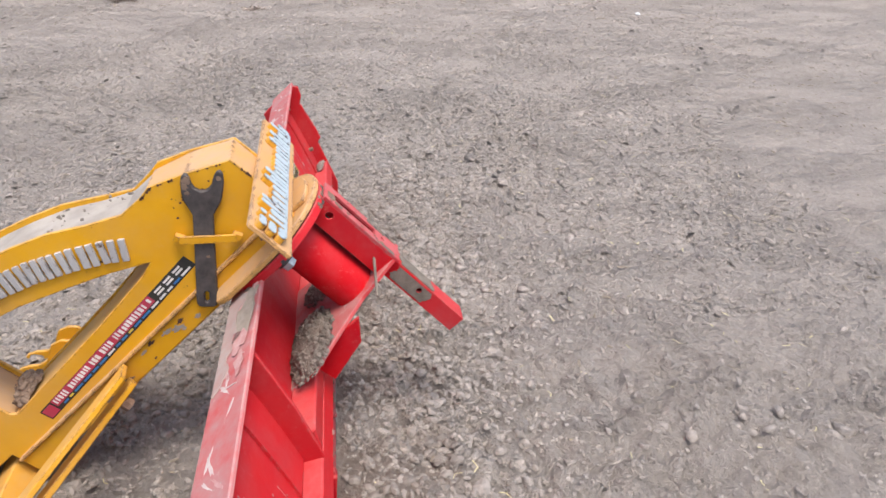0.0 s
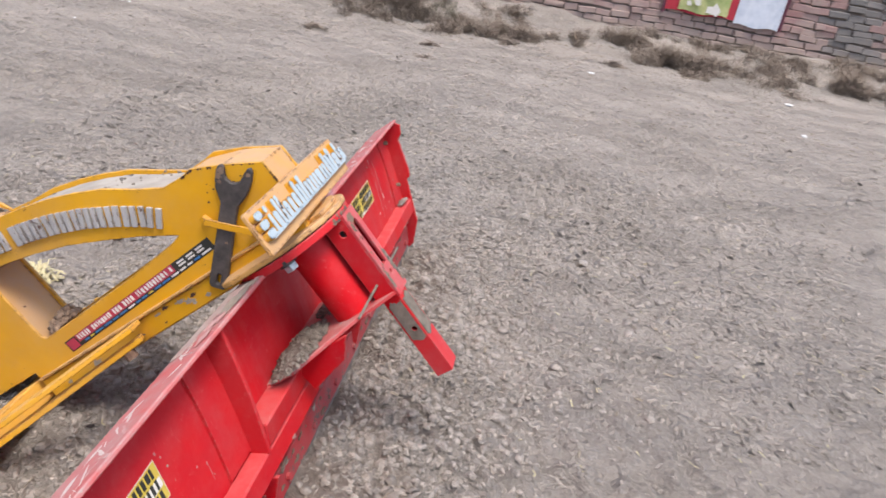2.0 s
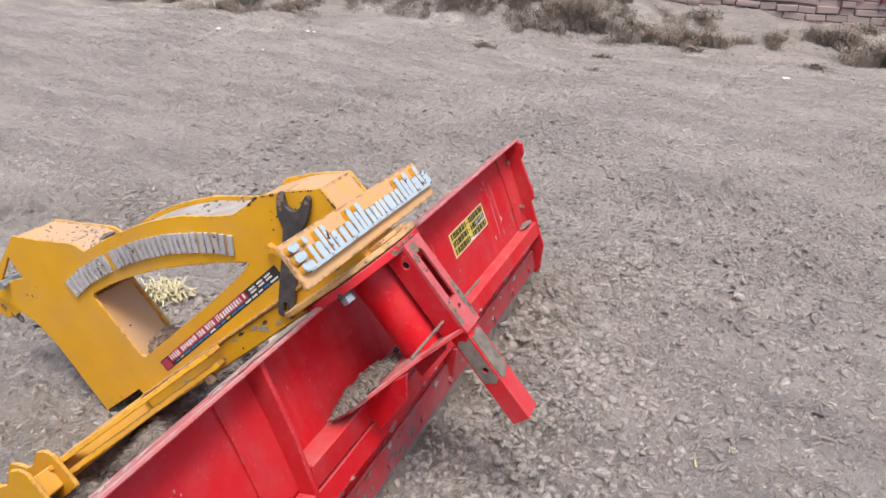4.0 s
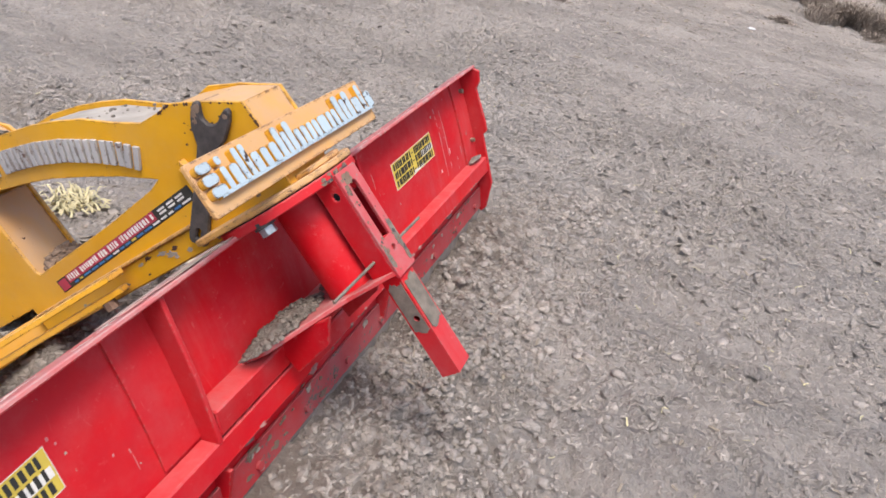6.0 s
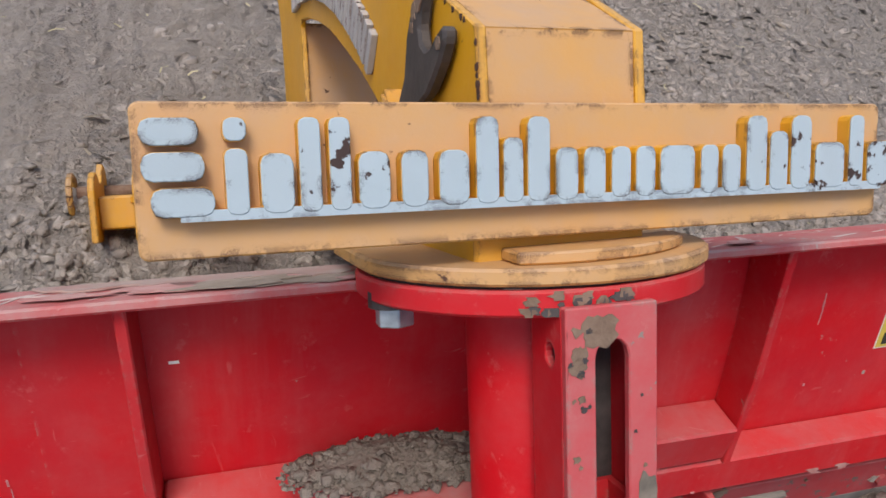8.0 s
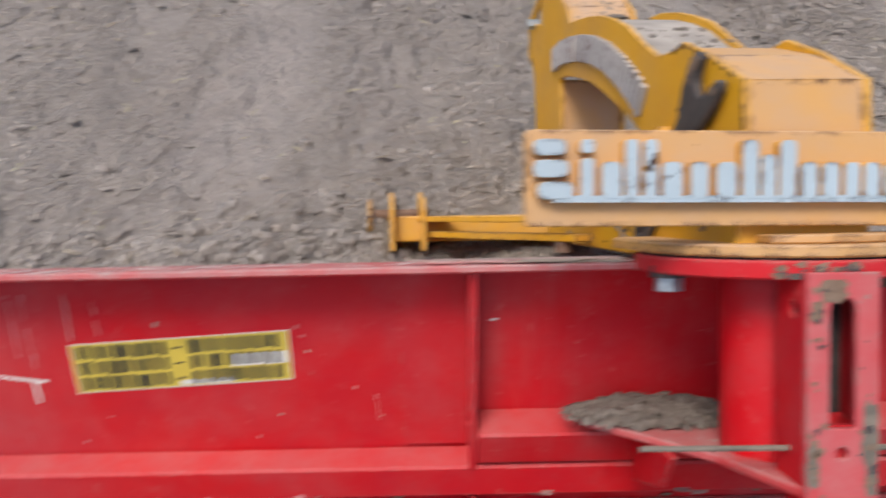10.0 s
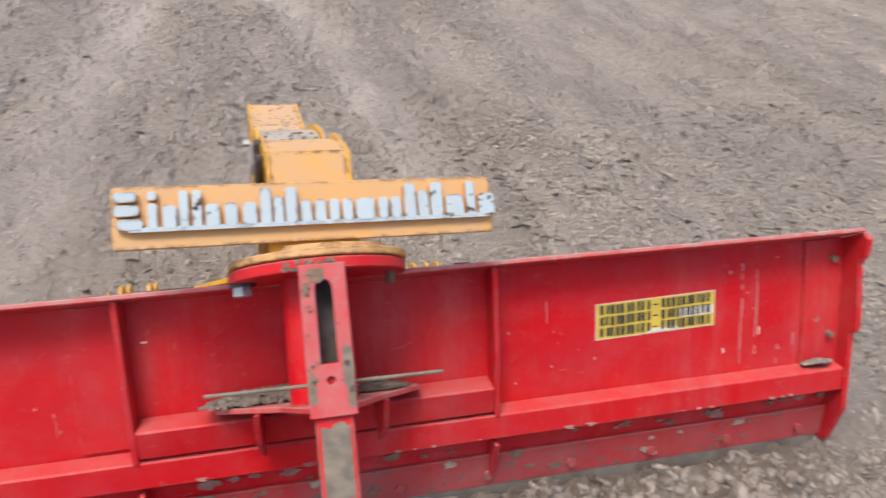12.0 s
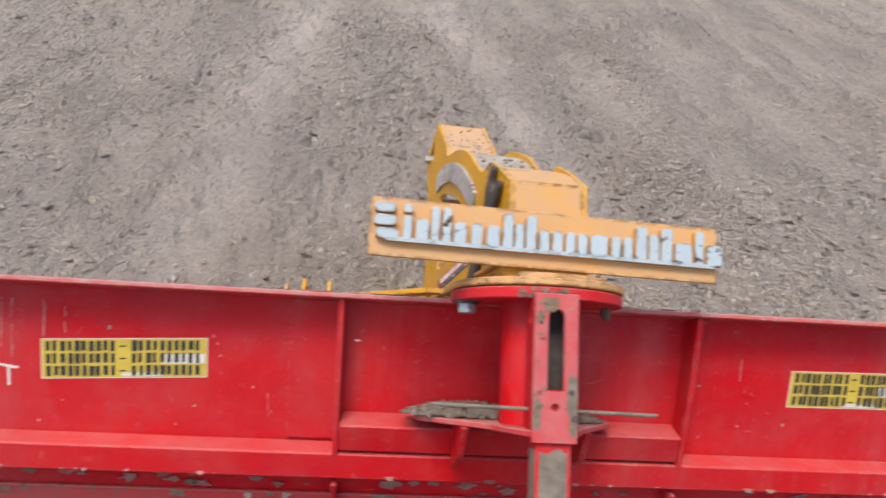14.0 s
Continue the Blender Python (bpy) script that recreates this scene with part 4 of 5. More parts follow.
    for k, (p0, p1, q0, q1) in enumerate(((0.017, 0.0325, 0.195, 0.262), (0.020, 0.0325, 0.172, 0.200), (-0.0325, -0.021, 0.178, 0.222), (-0.022, 0.004, 0.350, 0.372), (-0.030, -0.018, 0.335, 0.352))):
        rim = []
        for i in range(22):
            d = 2 * math.pi * i / 22
            x, y = math.cos(d), math.sin(d)
            m = max(abs(x), abs(y)) ** 0.7
            rim.append((max(-0.0328, min(0.0328, (p0 + p1) / 2 + x / m * (p1 - p0) / 2 * rng.uniform(0.72, 1.12))), (q0 + q1) / 2 + y / m * (q1 - q0) / 2 * rng.uniform(0.8, 1.1)))
        part("worn_patch", plate(B(), rim, back_of, -0.5206, -0.5201), LEG_WEAR if k < 3 else MUD, socket, "paint worn down to dirty steel")
    for k, (p, q, r) in enumerate(spots):
        if (abs(p) < 0.013 + r and q < 0.357) or math.hypot(p, q - 0.212) < 0.007 + r:
            continue
        mat = MUD if k % 3 else DARK_STEEL_AND_SHADE
        part("rust_blotch", plate(B(), blot(p, q, r, 60 + k, 0.0322), back_of, -0.5208, -0.5202), mat, socket, "flaked rust and mud")
    for k in range(18):
        d = radians(rng.gauss(-97, 7))
        r = rng.uniform(0.003, 0.008)
        u = rng.uniform(0.3735, 0.3845)
        m = Matrix.Translation((0.1422 * math.cos(d), -0.372 + 0.1422 * math.sin(d), u)) @ Matrix.Rotation(d, 4, "Z")
        bm = plate(B(), blot(0, 0, r, 700 + k), lambda p, q, w: (w, p, max(-0.003, min(0.003, q))), -0.001, 0.0006)
        bm.transform(m)
        part("rust_blotch", bm, MUD if k % 2 else DARK_STEEL_AND_SHADE, blade, "flaked rust and mud")
    for k, (a, r) in enumerate(((-0.05, 0.018), (-0.02, 0.012), (0.035, 0.010), (0.055, 0.014), (-0.09, 0.010))):
        part("mud_blotch", plate(B(), blot(a, -0.362 - math.sqrt(0.126 ** 2 - a * a), r, 80 + k), top, 0.3881, 0.3888), DRIED, blade, "dried mud on the flange")


def blot(x, y, r, seed, limit=9.0):
    """An uneven round outline."""
    rng = random.Random(seed)
    out = []
    for i in range(14):
        d = 2 * math.pi * i / 14
        s = r * rng.uniform(0.45, 1.15)
        out.append((max(-limit, min(limit, x + s * math.cos(d))), y + s * math.sin(d)))
    return out


def sticker_sheet(a0, a1, u0, u1, off, skew=(0, 0, 0)):
    """A thin sheet that follows the face, off metres behind it."""
    bm = B()
    n = 2
    cols = [a0, a1]
    rows = [u0 + (u1 - u0) * i / n for i in range(n + 1)]
    for k, o in ((0, off), (1, 0.0001)):
        g = []
        for a in cols:
            lift = skew[2] + (a - skew[0]) * skew[1]
            g.append([bm.verts.new((a, face_f(u + lift) - o, u + lift)) for u in rows])
        for i in range(len(cols) - 1):
            for j in range(n):
                bm.faces.new((g[i][j], g[i + 1][j], g[i + 1][j + 1], g[i][j + 1]))
        if k == 0:
            keep = g
    ring = lambda g: [g[0][j] for j in range(n + 1)] + [g[1][j] for j in range(n, -1, -1)]
    a, b = ring(keep), ring(g)
    for i in range(len(a)):
        bm.faces.new((a[i], a[(i + 1) % len(a)], b[(i + 1) % len(b)], b[i]))
    return bm


build_blade()

# ---- the yellow hitch frame ----
hitch = thing("hitch_frame", 0.06, 0.45, 0.0, HITCH, "yellow painted steel hitch frame with arched side plates above the blade", "hitch frame")
PLATE_EDGE = [(-0.097, 0.428), (-0.097, 0.51), (-0.094, 0.563), (-0.02, 0.602), (0.046, 0.631), (0.075, 0.628), (0.122, 0.631), (0.18, 0.662), (0.24, 0.700), (0.30, 0.726), (0.36, 0.747), (0.43, 0.765), (0.50, 0.778), (0.557, 0.787), (0.568, 0.812), (0.592, 0.832), (0.66, 0.880), (0.732, 0.935), (0.775, 0.925), (0.92, 0.893), (0.932, 0.855), (0.90, 0.80), (0.872, 0.74), (0.862, 0.66), (0.872, 0.452), (0.715, 0.450), (0.713, 0.428)]
WINDOW = [(0.618, 0.504), (0.627, 0.515), (0.631, 0.69), (0.622, 0.699), (0.55, 0.688), (0.48, 0.671), (0.40, 0.646), (0.32, 0.612), (0.24, 0.575), (0.165, 0.533), (0.20, 0.524), (0.35, 0.513)]


def build_hitch():
    tri = [(0.795, 0.905), (0.885, 0.875), (0.80, 0.845)]
    left = part("side_plate", plate(B(), PLATE_EDGE, side, -0.071, -0.063, [WINDOW, tri]), YELLOW, hitch, "arched side plate with a window", 0.0012)
    raised = [(b, u + (0.003 if -0.03 < b < 0.1 and u > 0.6 else 0.0) + (0.006 if 0.15 < b < 0.5 and u > 0.65 else 0.0)) for b, u in PLATE_EDGE]
    part("side_plate", plate(B(), raised, side, 0.052, 0.060, [WINDOW, tri]), YELLOW, hitch, "arched side plate with a window", 0.0012)

    def web(name, pts, mat, label="", thick=0.006):
        for (b0, u0), (b1, u1) in zip(pts, pts[1:]):
            d = Vector((b1 - b0, u1 - u0)).normalized()
            n = Vector((d.y, -d.x)) * thick
            part(name, plate(B(), [(b0, u0), (b1, u1), (b1 + n.x, u1 + n.y), (b0 + n.x, u0 + n.y)], side, -0.0628, 0.0518), mat, hitch, label)
    web("front_web", [(-0.0955, 0.43), (-0.0925, 0.5615)], YELLOW_SKYLIT, "yellow front plate paled for dust and sky sheen", 0.006)
    web("cap_web", [(-0.093, 0.5625), (-0.02, 0.6015), (0.062, 0.628)], YELLOW_SKYLIT, "sloping yellow cap plate paled for dust and sky sheen")
    arch = [(0.07, 0.625), (0.122, 0.627), (0.18, 0.657), (0.24, 0.694), (0.30, 0.720), (0.36, 0.741), (0.43, 0.759), (0.557, 0.780)]
    bm = B()
    for (b0, u0), (b1, u1) in zip(arch, arch[1:]):
        plate(bm, [(b0, u0), (b1, u1), (b1, u1 - 0.006), (b0, u0 - 0.006)], side, -0.0628, 0.0518)
    part("arch_web", bm, RED_DUSTY_GREY, hitch, "arched top plate covered by grey dust")
    web("mast_web", [(0.560, 0.785), (0.590, 0.828), (0.730, 0.930)], YELLOW_SKYLIT, "yellow mast top plate paled for dust and sky sheen")
    web("mast_back", [(0.637, 0.50), (0.637, 0.695)], YELLOW_SKYLIT, "inner mast plate")
    web("sill_web", [(0.165, 0.527), (0.35, 0.508), (0.64, 0.500)], YELLOW, "window sill plate")
    web("mast_front", [(0.865, 0.46), (0.858, 0.66), (0.868, 0.74)], YELLOW)
    part("base_beam", box(B(), -0.074, 0.064, -0.09, 0.715, 0.376, 0.4275), YELLOW, hitch, "base beam with muddy edges", 0.003)
    part("base_strip", plate(B(), [(-0.082, -0.08), (0.072, -0.08), (0.072, 0.71), (-0.082, 0.71)], top, 0.4277, 0.4345), YELLOW_SKYLIT, hitch, "", 0.0015)
    part("turntable", plate(B(), [(0.006 + 0.143 * math.cos(radians(d)), -0.007 + 0.143 * math.sin(radians(d))) for d in range(-180, 1, 6)] + [(0.149, 0.10), (0.135, 0.125), (0.09, 0.13), (-0.078, 0.13), (-0.125, 0.125), (-0.137, 0.10)], top, 0.3922, 0.4042), YELLOW_SKYLIT, hitch, "yellow turntable plate, round in front and straight at the sides", 0.002, True)
    seg = [(0.141 * 0.95 * math.cos(radians(d)), 0.141 * 0.95 * math.sin(radians(d))) for d in range(-115, -38, 7)]
    part("turntable_pad", plate(B(), seg + [(0.105, -0.07), (-0.055, -0.09)], top, 0.4046, 0.4130), YELLOW_SKYLIT, hitch, "scraped upper pad", 0.0015)
    # name board: the lettering as plain raised bars, white faces on ochre sides
    tip = Matrix.Translation((0, 0, 0.4655)) @ Matrix.Rotation(radians(0.7), 4, "Y") @ Matrix.Translation((0, 0, -0.4655))

    def on_board(name, outline, y0, y1, mat, owner, label="", edge=0.0):
        bm = plate(B(), outline, back_of, y0, y1)
        bm.transform(tip)
        return part(name, bm, mat, owner, label, edge)
    board = on_board("name_board", rounded(-0.286, 0.277, 0.4205, 0.511, 0.006), -0.1065, -0.0985, YELLOW_SKYLIT, hitch, "yellow board paled for dust and sky sheen, with raised white bars", 0.0012)
    base, x_top, tall = 0.4455, 0.481, 0.5015
    w = 0.560
    # where each bar begins and ends along the board, its foot and its head
    bars = [(0.003, 0.060, 0.4855, tall), (0.003, 0.064, 0.4655, 0.4825), (0.010, 0.072, base, 0.4625), (0.082, 0.106, base, 0.484), (0.082, 0.106, 0.4875, tall)]
    bars += [(t0, t1, base, hi) for t0, t1, hi in ((0.117, 0.152, x_top), (0.157, 0.181, tall), (0.189, 0.213, tall), (0.220, 0.256, x_top), (0.268, 0.300, x_top), (0.312, 0.349, x_top), (0.357, 0.386, tall), (0.391, 0.417, 0.488), (0.422, 0.452, tall), (0.459, 0.490, x_top), (0.497, 0.528, x_top), (0.536, 0.564, x_top), (0.571, 0.600, x_top), (0.607, 0.660, x_top), (0.669, 0.697, x_top), (0.703, 0.733, x_top), (0.742, 0.776, tall), (0.781, 0.812, 0.490), (0.817, 0.852, tall), (0.860, 0.913, x_top), (0.921, 0.948, tall), (0.956, 1.004, x_top))]
    for t0, t1, foot, hi in bars:
        b0, b1 = -0.283 + t0 * w, -0.283 + t1 * w
        r = min(0.006, (b1 - b0) * 0.3, (hi - foot) * 0.45)
        on_board("raised_bar", rounded(b0, b1, foot, hi, r, 2), -0.1172, -0.1066, YELLOW, board)
        on_board("bar_face", rounded(b0 + 0.0004, b1 - 0.0004, foot + 0.0004, hi - 0.0004, r, 2), -0.1190, -0.1173, WHITE, board, "chipped white face of a raised bar", 0.0006)
    for y0, y1, mat in ((-0.1166, -0.1066, YELLOW), (-0.1183, -0.1167, WHITE)):
        on_board("raised_line", [(-0.262, 0.4430), (0.268, 0.4430), (0.268, 0.4495), (-0.262, 0.4495)], y0, y1, mat, board, "thin raised line")
    # raised bars along the arch
    curve = [(0.672, 0.742), (0.60, 0.742), (0.53, 0.733), (0.46, 0.719), (0.39, 0.700), (0.32, 0.673), (0.25, 0.637), (0.20, 0.606), (0.165, 0.578)]
    length = [0]
    for p, q in zip(curve, curve[1:]):
        length.append(length[-1] + math.dist(p, q))
    widths = (1.0, 0.5, 1.0, 1.0, 1.0, -0.4, 0.5, 1.3, 1.0, 0.9, 0.9, 1.3, 0.9, 1.05, 1.0, 1.0)
    unit = length[-1] / sum(abs(v) + 0.12 for v in widths)
    s = 0.0
    for v in widths:
        wide, mid = abs(v) * unit, s + abs(v) * unit / 2
        s += (abs(v) + 0.12) * unit
        if v < 0:
            continue
        i = max(j for j in range(len(curve) - 1) if length[j] <= mid)
        r = (mid - length[i]) / (length[i + 1] - length[i])
        p, q = Vector(curve[i]), Vector(curve[i + 1])
        c, d = p.lerp(q, r), (q - p).normalized()
        n = Vector((-d.y, d.x))
        n = n if n.y > 0 else -n
        strokes = ((0.0, 1.0),) if v < 0.6 else ((-0.30, 0.38), (0.30, 0.38)) if v < 1.2 else ((-0.37, 0.26), (0.0, 0.26), (0.37, 0.26))
        for off, share in strokes:
            e, hw, hh = c + d * wide * off, wide * share / 2, 0.0228
            quad = [e - d * hw - n * hh, e + d * hw - n * hh, e + d * hw + n * hh, e - d * hw + n * hh]
            part("raised_bar", plate(B(), [tuple(g) for g in quad], side, -0.0785, -0.0711), SILVER, left, "", 0.0008)
    # printed strip along the lower band
    p0, p1 = Vector((0.585, 0.447)), Vector((0.112, 0.471))
    d = (p1 - p0).normalized()
    n = Vector((-d.y, d.x))
    n = n if n.y > 0 else -n

    def strip(s0, s1, h0, h1, off, mat, name, owner, label=""):
        q = [p0 + d * s0 + n * h0, p0 + d * s1 + n * h0, p0 + d * s1 + n * h1, p0 + d * s0 + n * h1]
        return part(name, plate(B(), [tuple(v) for v in q], side, -0.0711 - off, -0.0711), mat, owner, label)
    total = (p1 - p0).length
    st = strip(0.0, total, -0.002, 0.027, 0.0006, INK, "printed_strip", left, "dark red and black printed strip")
    strip(0.035, total * 0.76, 0.008, 0.0265, 0.0009, CRIMSON, "printed_band", st)
    rng = random.Random(8)
    s = 0.04
    while s < total * 0.75:
        ww = rng.uniform(0.003, 0.0075)
        strip(s, s + ww, 0.0105 + rng.uniform(0, 0.002), 0.0245 - rng.uniform(0, 0.002), 0.0013, PALE, "printed_bar", st)
        s += ww + rng.uniform(0.0022, 0.005) + (0.007 if rng.random() < 0.08 else 0)
    s = 0.05
    while s < total * 0.95:
        ww = rng.uniform(0.010, 0.026)
        strip(s, s + ww, 0.0015, 0.0055, 0.0013, rng.choice((PALE, PALE, BLUE, STICKER)), "printed_bar", st)
        s += ww + 0.006
    for s in (total * 0.79, total * 0.85, total * 0.91):
        strip(s, s + 0.02, 0.011, 0.015, 0.0013, PALE, "printed_bar", st)
        strip(s, s + 0.02, 0.018, 0.022, 0.0013, PALE, "printed_bar", st)
    strip(0.003, 0.030, 0.0, 0.024, 0.0012, CRIMSON, "printed_mark", st)
    # holder strap for the spanner
    part("strap", plate(B(), [(0.090, 0.523), (0.080, 0.535), (0.005, 0.462), (0.015, 0.450)], side, -0.0915, -0.0865), YELLOW, left, "welded holding strap", 0.001)
    for b, u in ((0.085, 0.529), (0.010, 0.456)):
        part("strap_leg", plate(B(), [(b - 0.009, u - 0.006), (b + 0.002, u - 0.010), (b + 0.009, u + 0.006), (b - 0.002, u + 0.010)], side, -0.0870, -0.0711), YELLOW, left)
    rng = random.Random(23)
    for k in range(26):
        b, u, r = rng.gauss(0.01, 0.022), rng.gauss(0.575, 0.018), rng.uniform(0.0008, 0.0032)
        if u < 0.575 + 0.5 * (b + 0.03) and b > -0.085:
            part("rust_spot", plate(B(), blot(b, u, r, 500 + k), side, -0.0716, -0.0709), RUST_SPOT, left)
    for k in range(34):
        i = rng.randrange(2, 6)
        (b0, u0), (b1, u1) = PLATE_EDGE[i - 1], PLATE_EDGE[i]
        w = rng.random()
        b, u, r = b0 + (b1 - b0) * w, u0 + (u1 - u0) * w - 0.003, rng.uniform(0.0012, 0.0042)
        part("rust_spot", plate(B(), [(p, min(q, u + 0.0022)) for p, q in blot(b, u, r, 560 + k)], side, -0.0716, -0.0709), RUST_SPOT, left)
    for k in range(20):
        b, u, r = rng.uniform(-0.06, 0.66), rng.uniform(0.385, 0.423), rng.uniform(0.002, 0.009)
        pts = [(b + (p - b) * rng.uniform(1.0, 2.6), max(0.380, min(0.4265, q))) for p, q in blot(b, u, r, 640 + k)]
        part("dirt_spot", plate(B(), pts, side, -0.0750, -0.0738), (DRIED, MUD, RUST_SPOT, DRIED)[k % 4], hitch, "dirt and rust on the beam")
    # cross beam with hitch brackets
    part("cross_beam", box(B(), -0.40, 0.40, 0.735, 0.795, 0.378, 0.432), YELLOW, hitch, "square cross beam", 0.003)
    for s in (-1, 1):
        upper = [(0.130 * s, 0.368), (0.352 * s, 0.7335), (0.298 * s, 0.7335), (0.084 * s, 0.375)]
        part("brace", plate(B(), upper, top, 0.4195, 0.4315), YELLOW, hitch, "flat diagonal brace", 0.0015)
        lower = [(0.108 * s, 0.382), (0.335 * s, 0.7335), (0.285 * s, 0.7335), (0.0765 * s, 0.40)]
        part("brace", plate(B(), lower, top, 0.3868, 0.4000), YELLOW, hitch, "flat diagonal brace", 0.0015)
        ear = [(0.70, 0.36), (0.86, 0.35), (0.90, 0.40), (0.898, 0.450), (0.882, 0.478), (0.855, 0.486), (0.832, 0.475), (0.812, 0.457), (0.788, 0.452), (0.765, 0.464), (0.742, 0.473), (0.715, 0.464), (0.70, 0.445)]
        for a in (0.400, 0.335):
            a0 = a * s
            part("bracket", plate(B(), ear, side, a0, a0 + 0.010 * s, [circle(0.855, 0.435, 0.013, 12)]), YELLOW, hitch, "hitch bracket with a pin hole", 0.0015)
        part("hitch_pin", rod(B(), (0.325 * s, 0.855, 0.435), (0.445 * s, 0.855, 0.435), 0.0125, 14), RUSTY, hitch, "rusty hitch pin")
        if s < 0:
            ring = B()
            pts = [(-0.454, 0.862 + 0.036 * math.cos(k * math.pi / 7), 0.432 + 0.036 * math.sin(k * math.pi / 7)) for k in range(14)]
            for k in range(14):
                rod(ring, pts[k], pts[(k + 1) % 14], 0.0055, 8)
            part("ring", ring, YELLOW_WORN, hitch, "rusty yellow linch pin ring")
        else:
            part("ring", rod(B(), (0.445, 0.84, 0.445), (0.47, 0.87, 0.46), 0.006, 8), RUSTY, hitch)
    lug = [(0.905, 0.79), (0.965, 0.80), (0.985, 0.83), (0.965, 0.855), (0.925, 0.86)]
    part("top_link_lug", plate(B(), lug, side, -0.0625, -0.052, [circle(0.955, 0.83, 0.011, 12)]), YELLOW, hitch, "top link lug")
    part("top_link_bolt", rod(B(), (-0.088, 0.865, 0.865), (0.07, 0.865, 0.865), 0.012, 6), ZINC, hitch, "zinc-plated bolt")
    chain = B()
    for k in range(5):
        c = Vector((-0.055, 0.955 - 0.004 * k, 0.850 - 0.017 * k))
        ax = (Vector((0, 1, 0)), Vector((1, 0, 0)))[k % 2]
        ring = [c + ax * 0.008 * math.cos(i * math.pi / 4) + Vector((0, 0, 0.012)) * math.sin(i * math.pi / 4) for i in range(8)]
        for i in range(8):
            rod(chain, ring[i], ring[(i + 1) % 8], 0.0028, 5)
    part("chain", chain, RUSTY, hitch, "short rusty safety chain")
    part("tow_bolt", rod(B(), (-0.118, 0.425, 0.368), (-0.118, 0.425, 0.3868), 0.014, 8), RUSTY, hitch, "rusty bolt under the brace")


RED_DUSTY_GREY = plain("dust_layer", (0.27, 0.243, 0.215), (0.38, 0.345, 0.305), 18, 0.95, 0, 0.4)
build_hitch()


# ---- loose things ----
def spanner():
    ob = thing("spanner", -0.02, 0.0, 0.0, HITCH, "large black forged open-ended spanner held by a yellow strap", "spanner")
    # jaw end up, shaft along the diagonal
    p0, ax = Vector((0.170, 0.391)), Vector((-0.208, 0.188)).normalized()
    nx = Vector((-ax.y, ax.x))

    def lay(pts):
        return [tuple(p0 + ax * a + nx * b) for a, b in pts]
    near = [(0.0, -0.014), (0.006, -0.019), (0.02, -0.0205), (0.14, -0.0188), (0.205, -0.0188), (0.219, -0.026), (0.234, -0.034), (0.252, -0.037), (0.270, -0.0375), (0.283, -0.035), (0.288, -0.029), (0.285, -0.0225), (0.271, -0.019), (0.260, -0.014), (0.254, -0.002)]
    away = [(0.257, 0.009), (0.266, 0.0165), (0.281, 0.0205), (0.293, 0.026), (0.297, 0.032), (0.290, 0.038), (0.272, 0.039), (0.254, 0.037), (0.234, 0.033), (0.219, 0.026), (0.205, 0.0188), (0.14, 0.0188), (0.02, 0.0205), (0.006, 0.019), (0.0, 0.014)]
    pts = lay([(a * 0.975 + 0.006, b * 0.99) for a, b in near + away])
    hole = lay(rounded(0.018, 0.042, -0.004, 0.004, 0.0035, 2))
    part("forging", plate(B(), pts, side, -0.0845, -0.0735, [hole]), DARK_STEEL_AND_SHADE, ob, "black forged steel", 0.0030)
    for k, (a, b, r) in enumerate(((0.276, -0.027, 0.010), (0.262, -0.030, 0.007), (0.250, -0.026, 0.005), (0.280, 0.029, 0.006), (0.12, 0.006, 0.004))):
        part("mud_smear", plate(B(), lay(blot(a, b, r, 840 + k)), side, -0.0850 - 0.0001 * k, -0.0838), MUD, ob, "brown mud smear on the jaw")


spanner()


def heap(name, frame_of, centre, size, seed, mat, label, clump=120):
    """A small heap of crumbly soil lying on steel."""
    rng = np.random.default_rng(seed)
    shapes, f = flake_shapes(rng)
    vs, fs, k = [], [], 0
    for ring in range(5):
        for i in range(12):
            r, a = ring / 4 * (0.80 + 0.14 * rng.random()), i * math.pi / 6
            p = Vector((centre[0] + r * math.cos(a) * size[0], centre[1] + r * math.sin(a) * size[1], centre[2] + (1 - r * r) * 0.8 * size[2] - 0.004 * (ring == 4)))
            vs.append((frame_of @ p)[:])
    for ring in range(4):
        for i in range(12):
            j = (i + 1) % 12
            g, h = 12 * ring, 12 * ring + 12
            fs.append(np.array([(g + i, h + i, h + j), (g + i, h + j, g + j)]))
    k = 60
    for i in range(clump):
        r, a = math.sqrt(rng.random()), rng.random() * 6.283
        x, y = r * math.cos(a), r * math.sin(a)
        z = (1 - r * r) * rng.random()
        s = (0.035 + 0.16 * rng.random() ** 4) * max(min(size), 0.016)
        p = Vector((centre[0] + x * size[0], centre[1] + y * size[1], centre[2] + z * size[2]))
        sh = shapes[rng.integers(0, len(shapes))] * s * 2.2
        spin = Matrix.Rotation(rng.random() * 6.283, 3, "Z") @ Matrix.Rotation(rng.uniform(-0.7, 0.7), 3, "X")
        for v in sh:
            vs.append((frame_of @ (p + spin @ Vector(v)))[:])
        fs.append(f + k)
        k += len(sh)
    return joined(name, vs, np.concatenate(fs), mat, "stuff", label, "soil")


heap("soil_heap", BLADE, (-0.100, -0.275, 0.182), (0.112, 0.062, 0.024), 2, DAMP_CLOD, "crumbled grey soil lying on the shelf of the blade", 1700)
heap("soil_heap", BLADE, (0.085, -0.300, 0.182), (0.055, 0.055, 0.014), 3, DAMP_CLOD, "small patch of soil on the shelf of the blade", 520)
heap("soil_heap", BLADE, (1.01, -0.216, 0.118), (0.034, 0.018, 0.008), 13, CLOD, "lump of grey dried mud on the stiffener", 500)
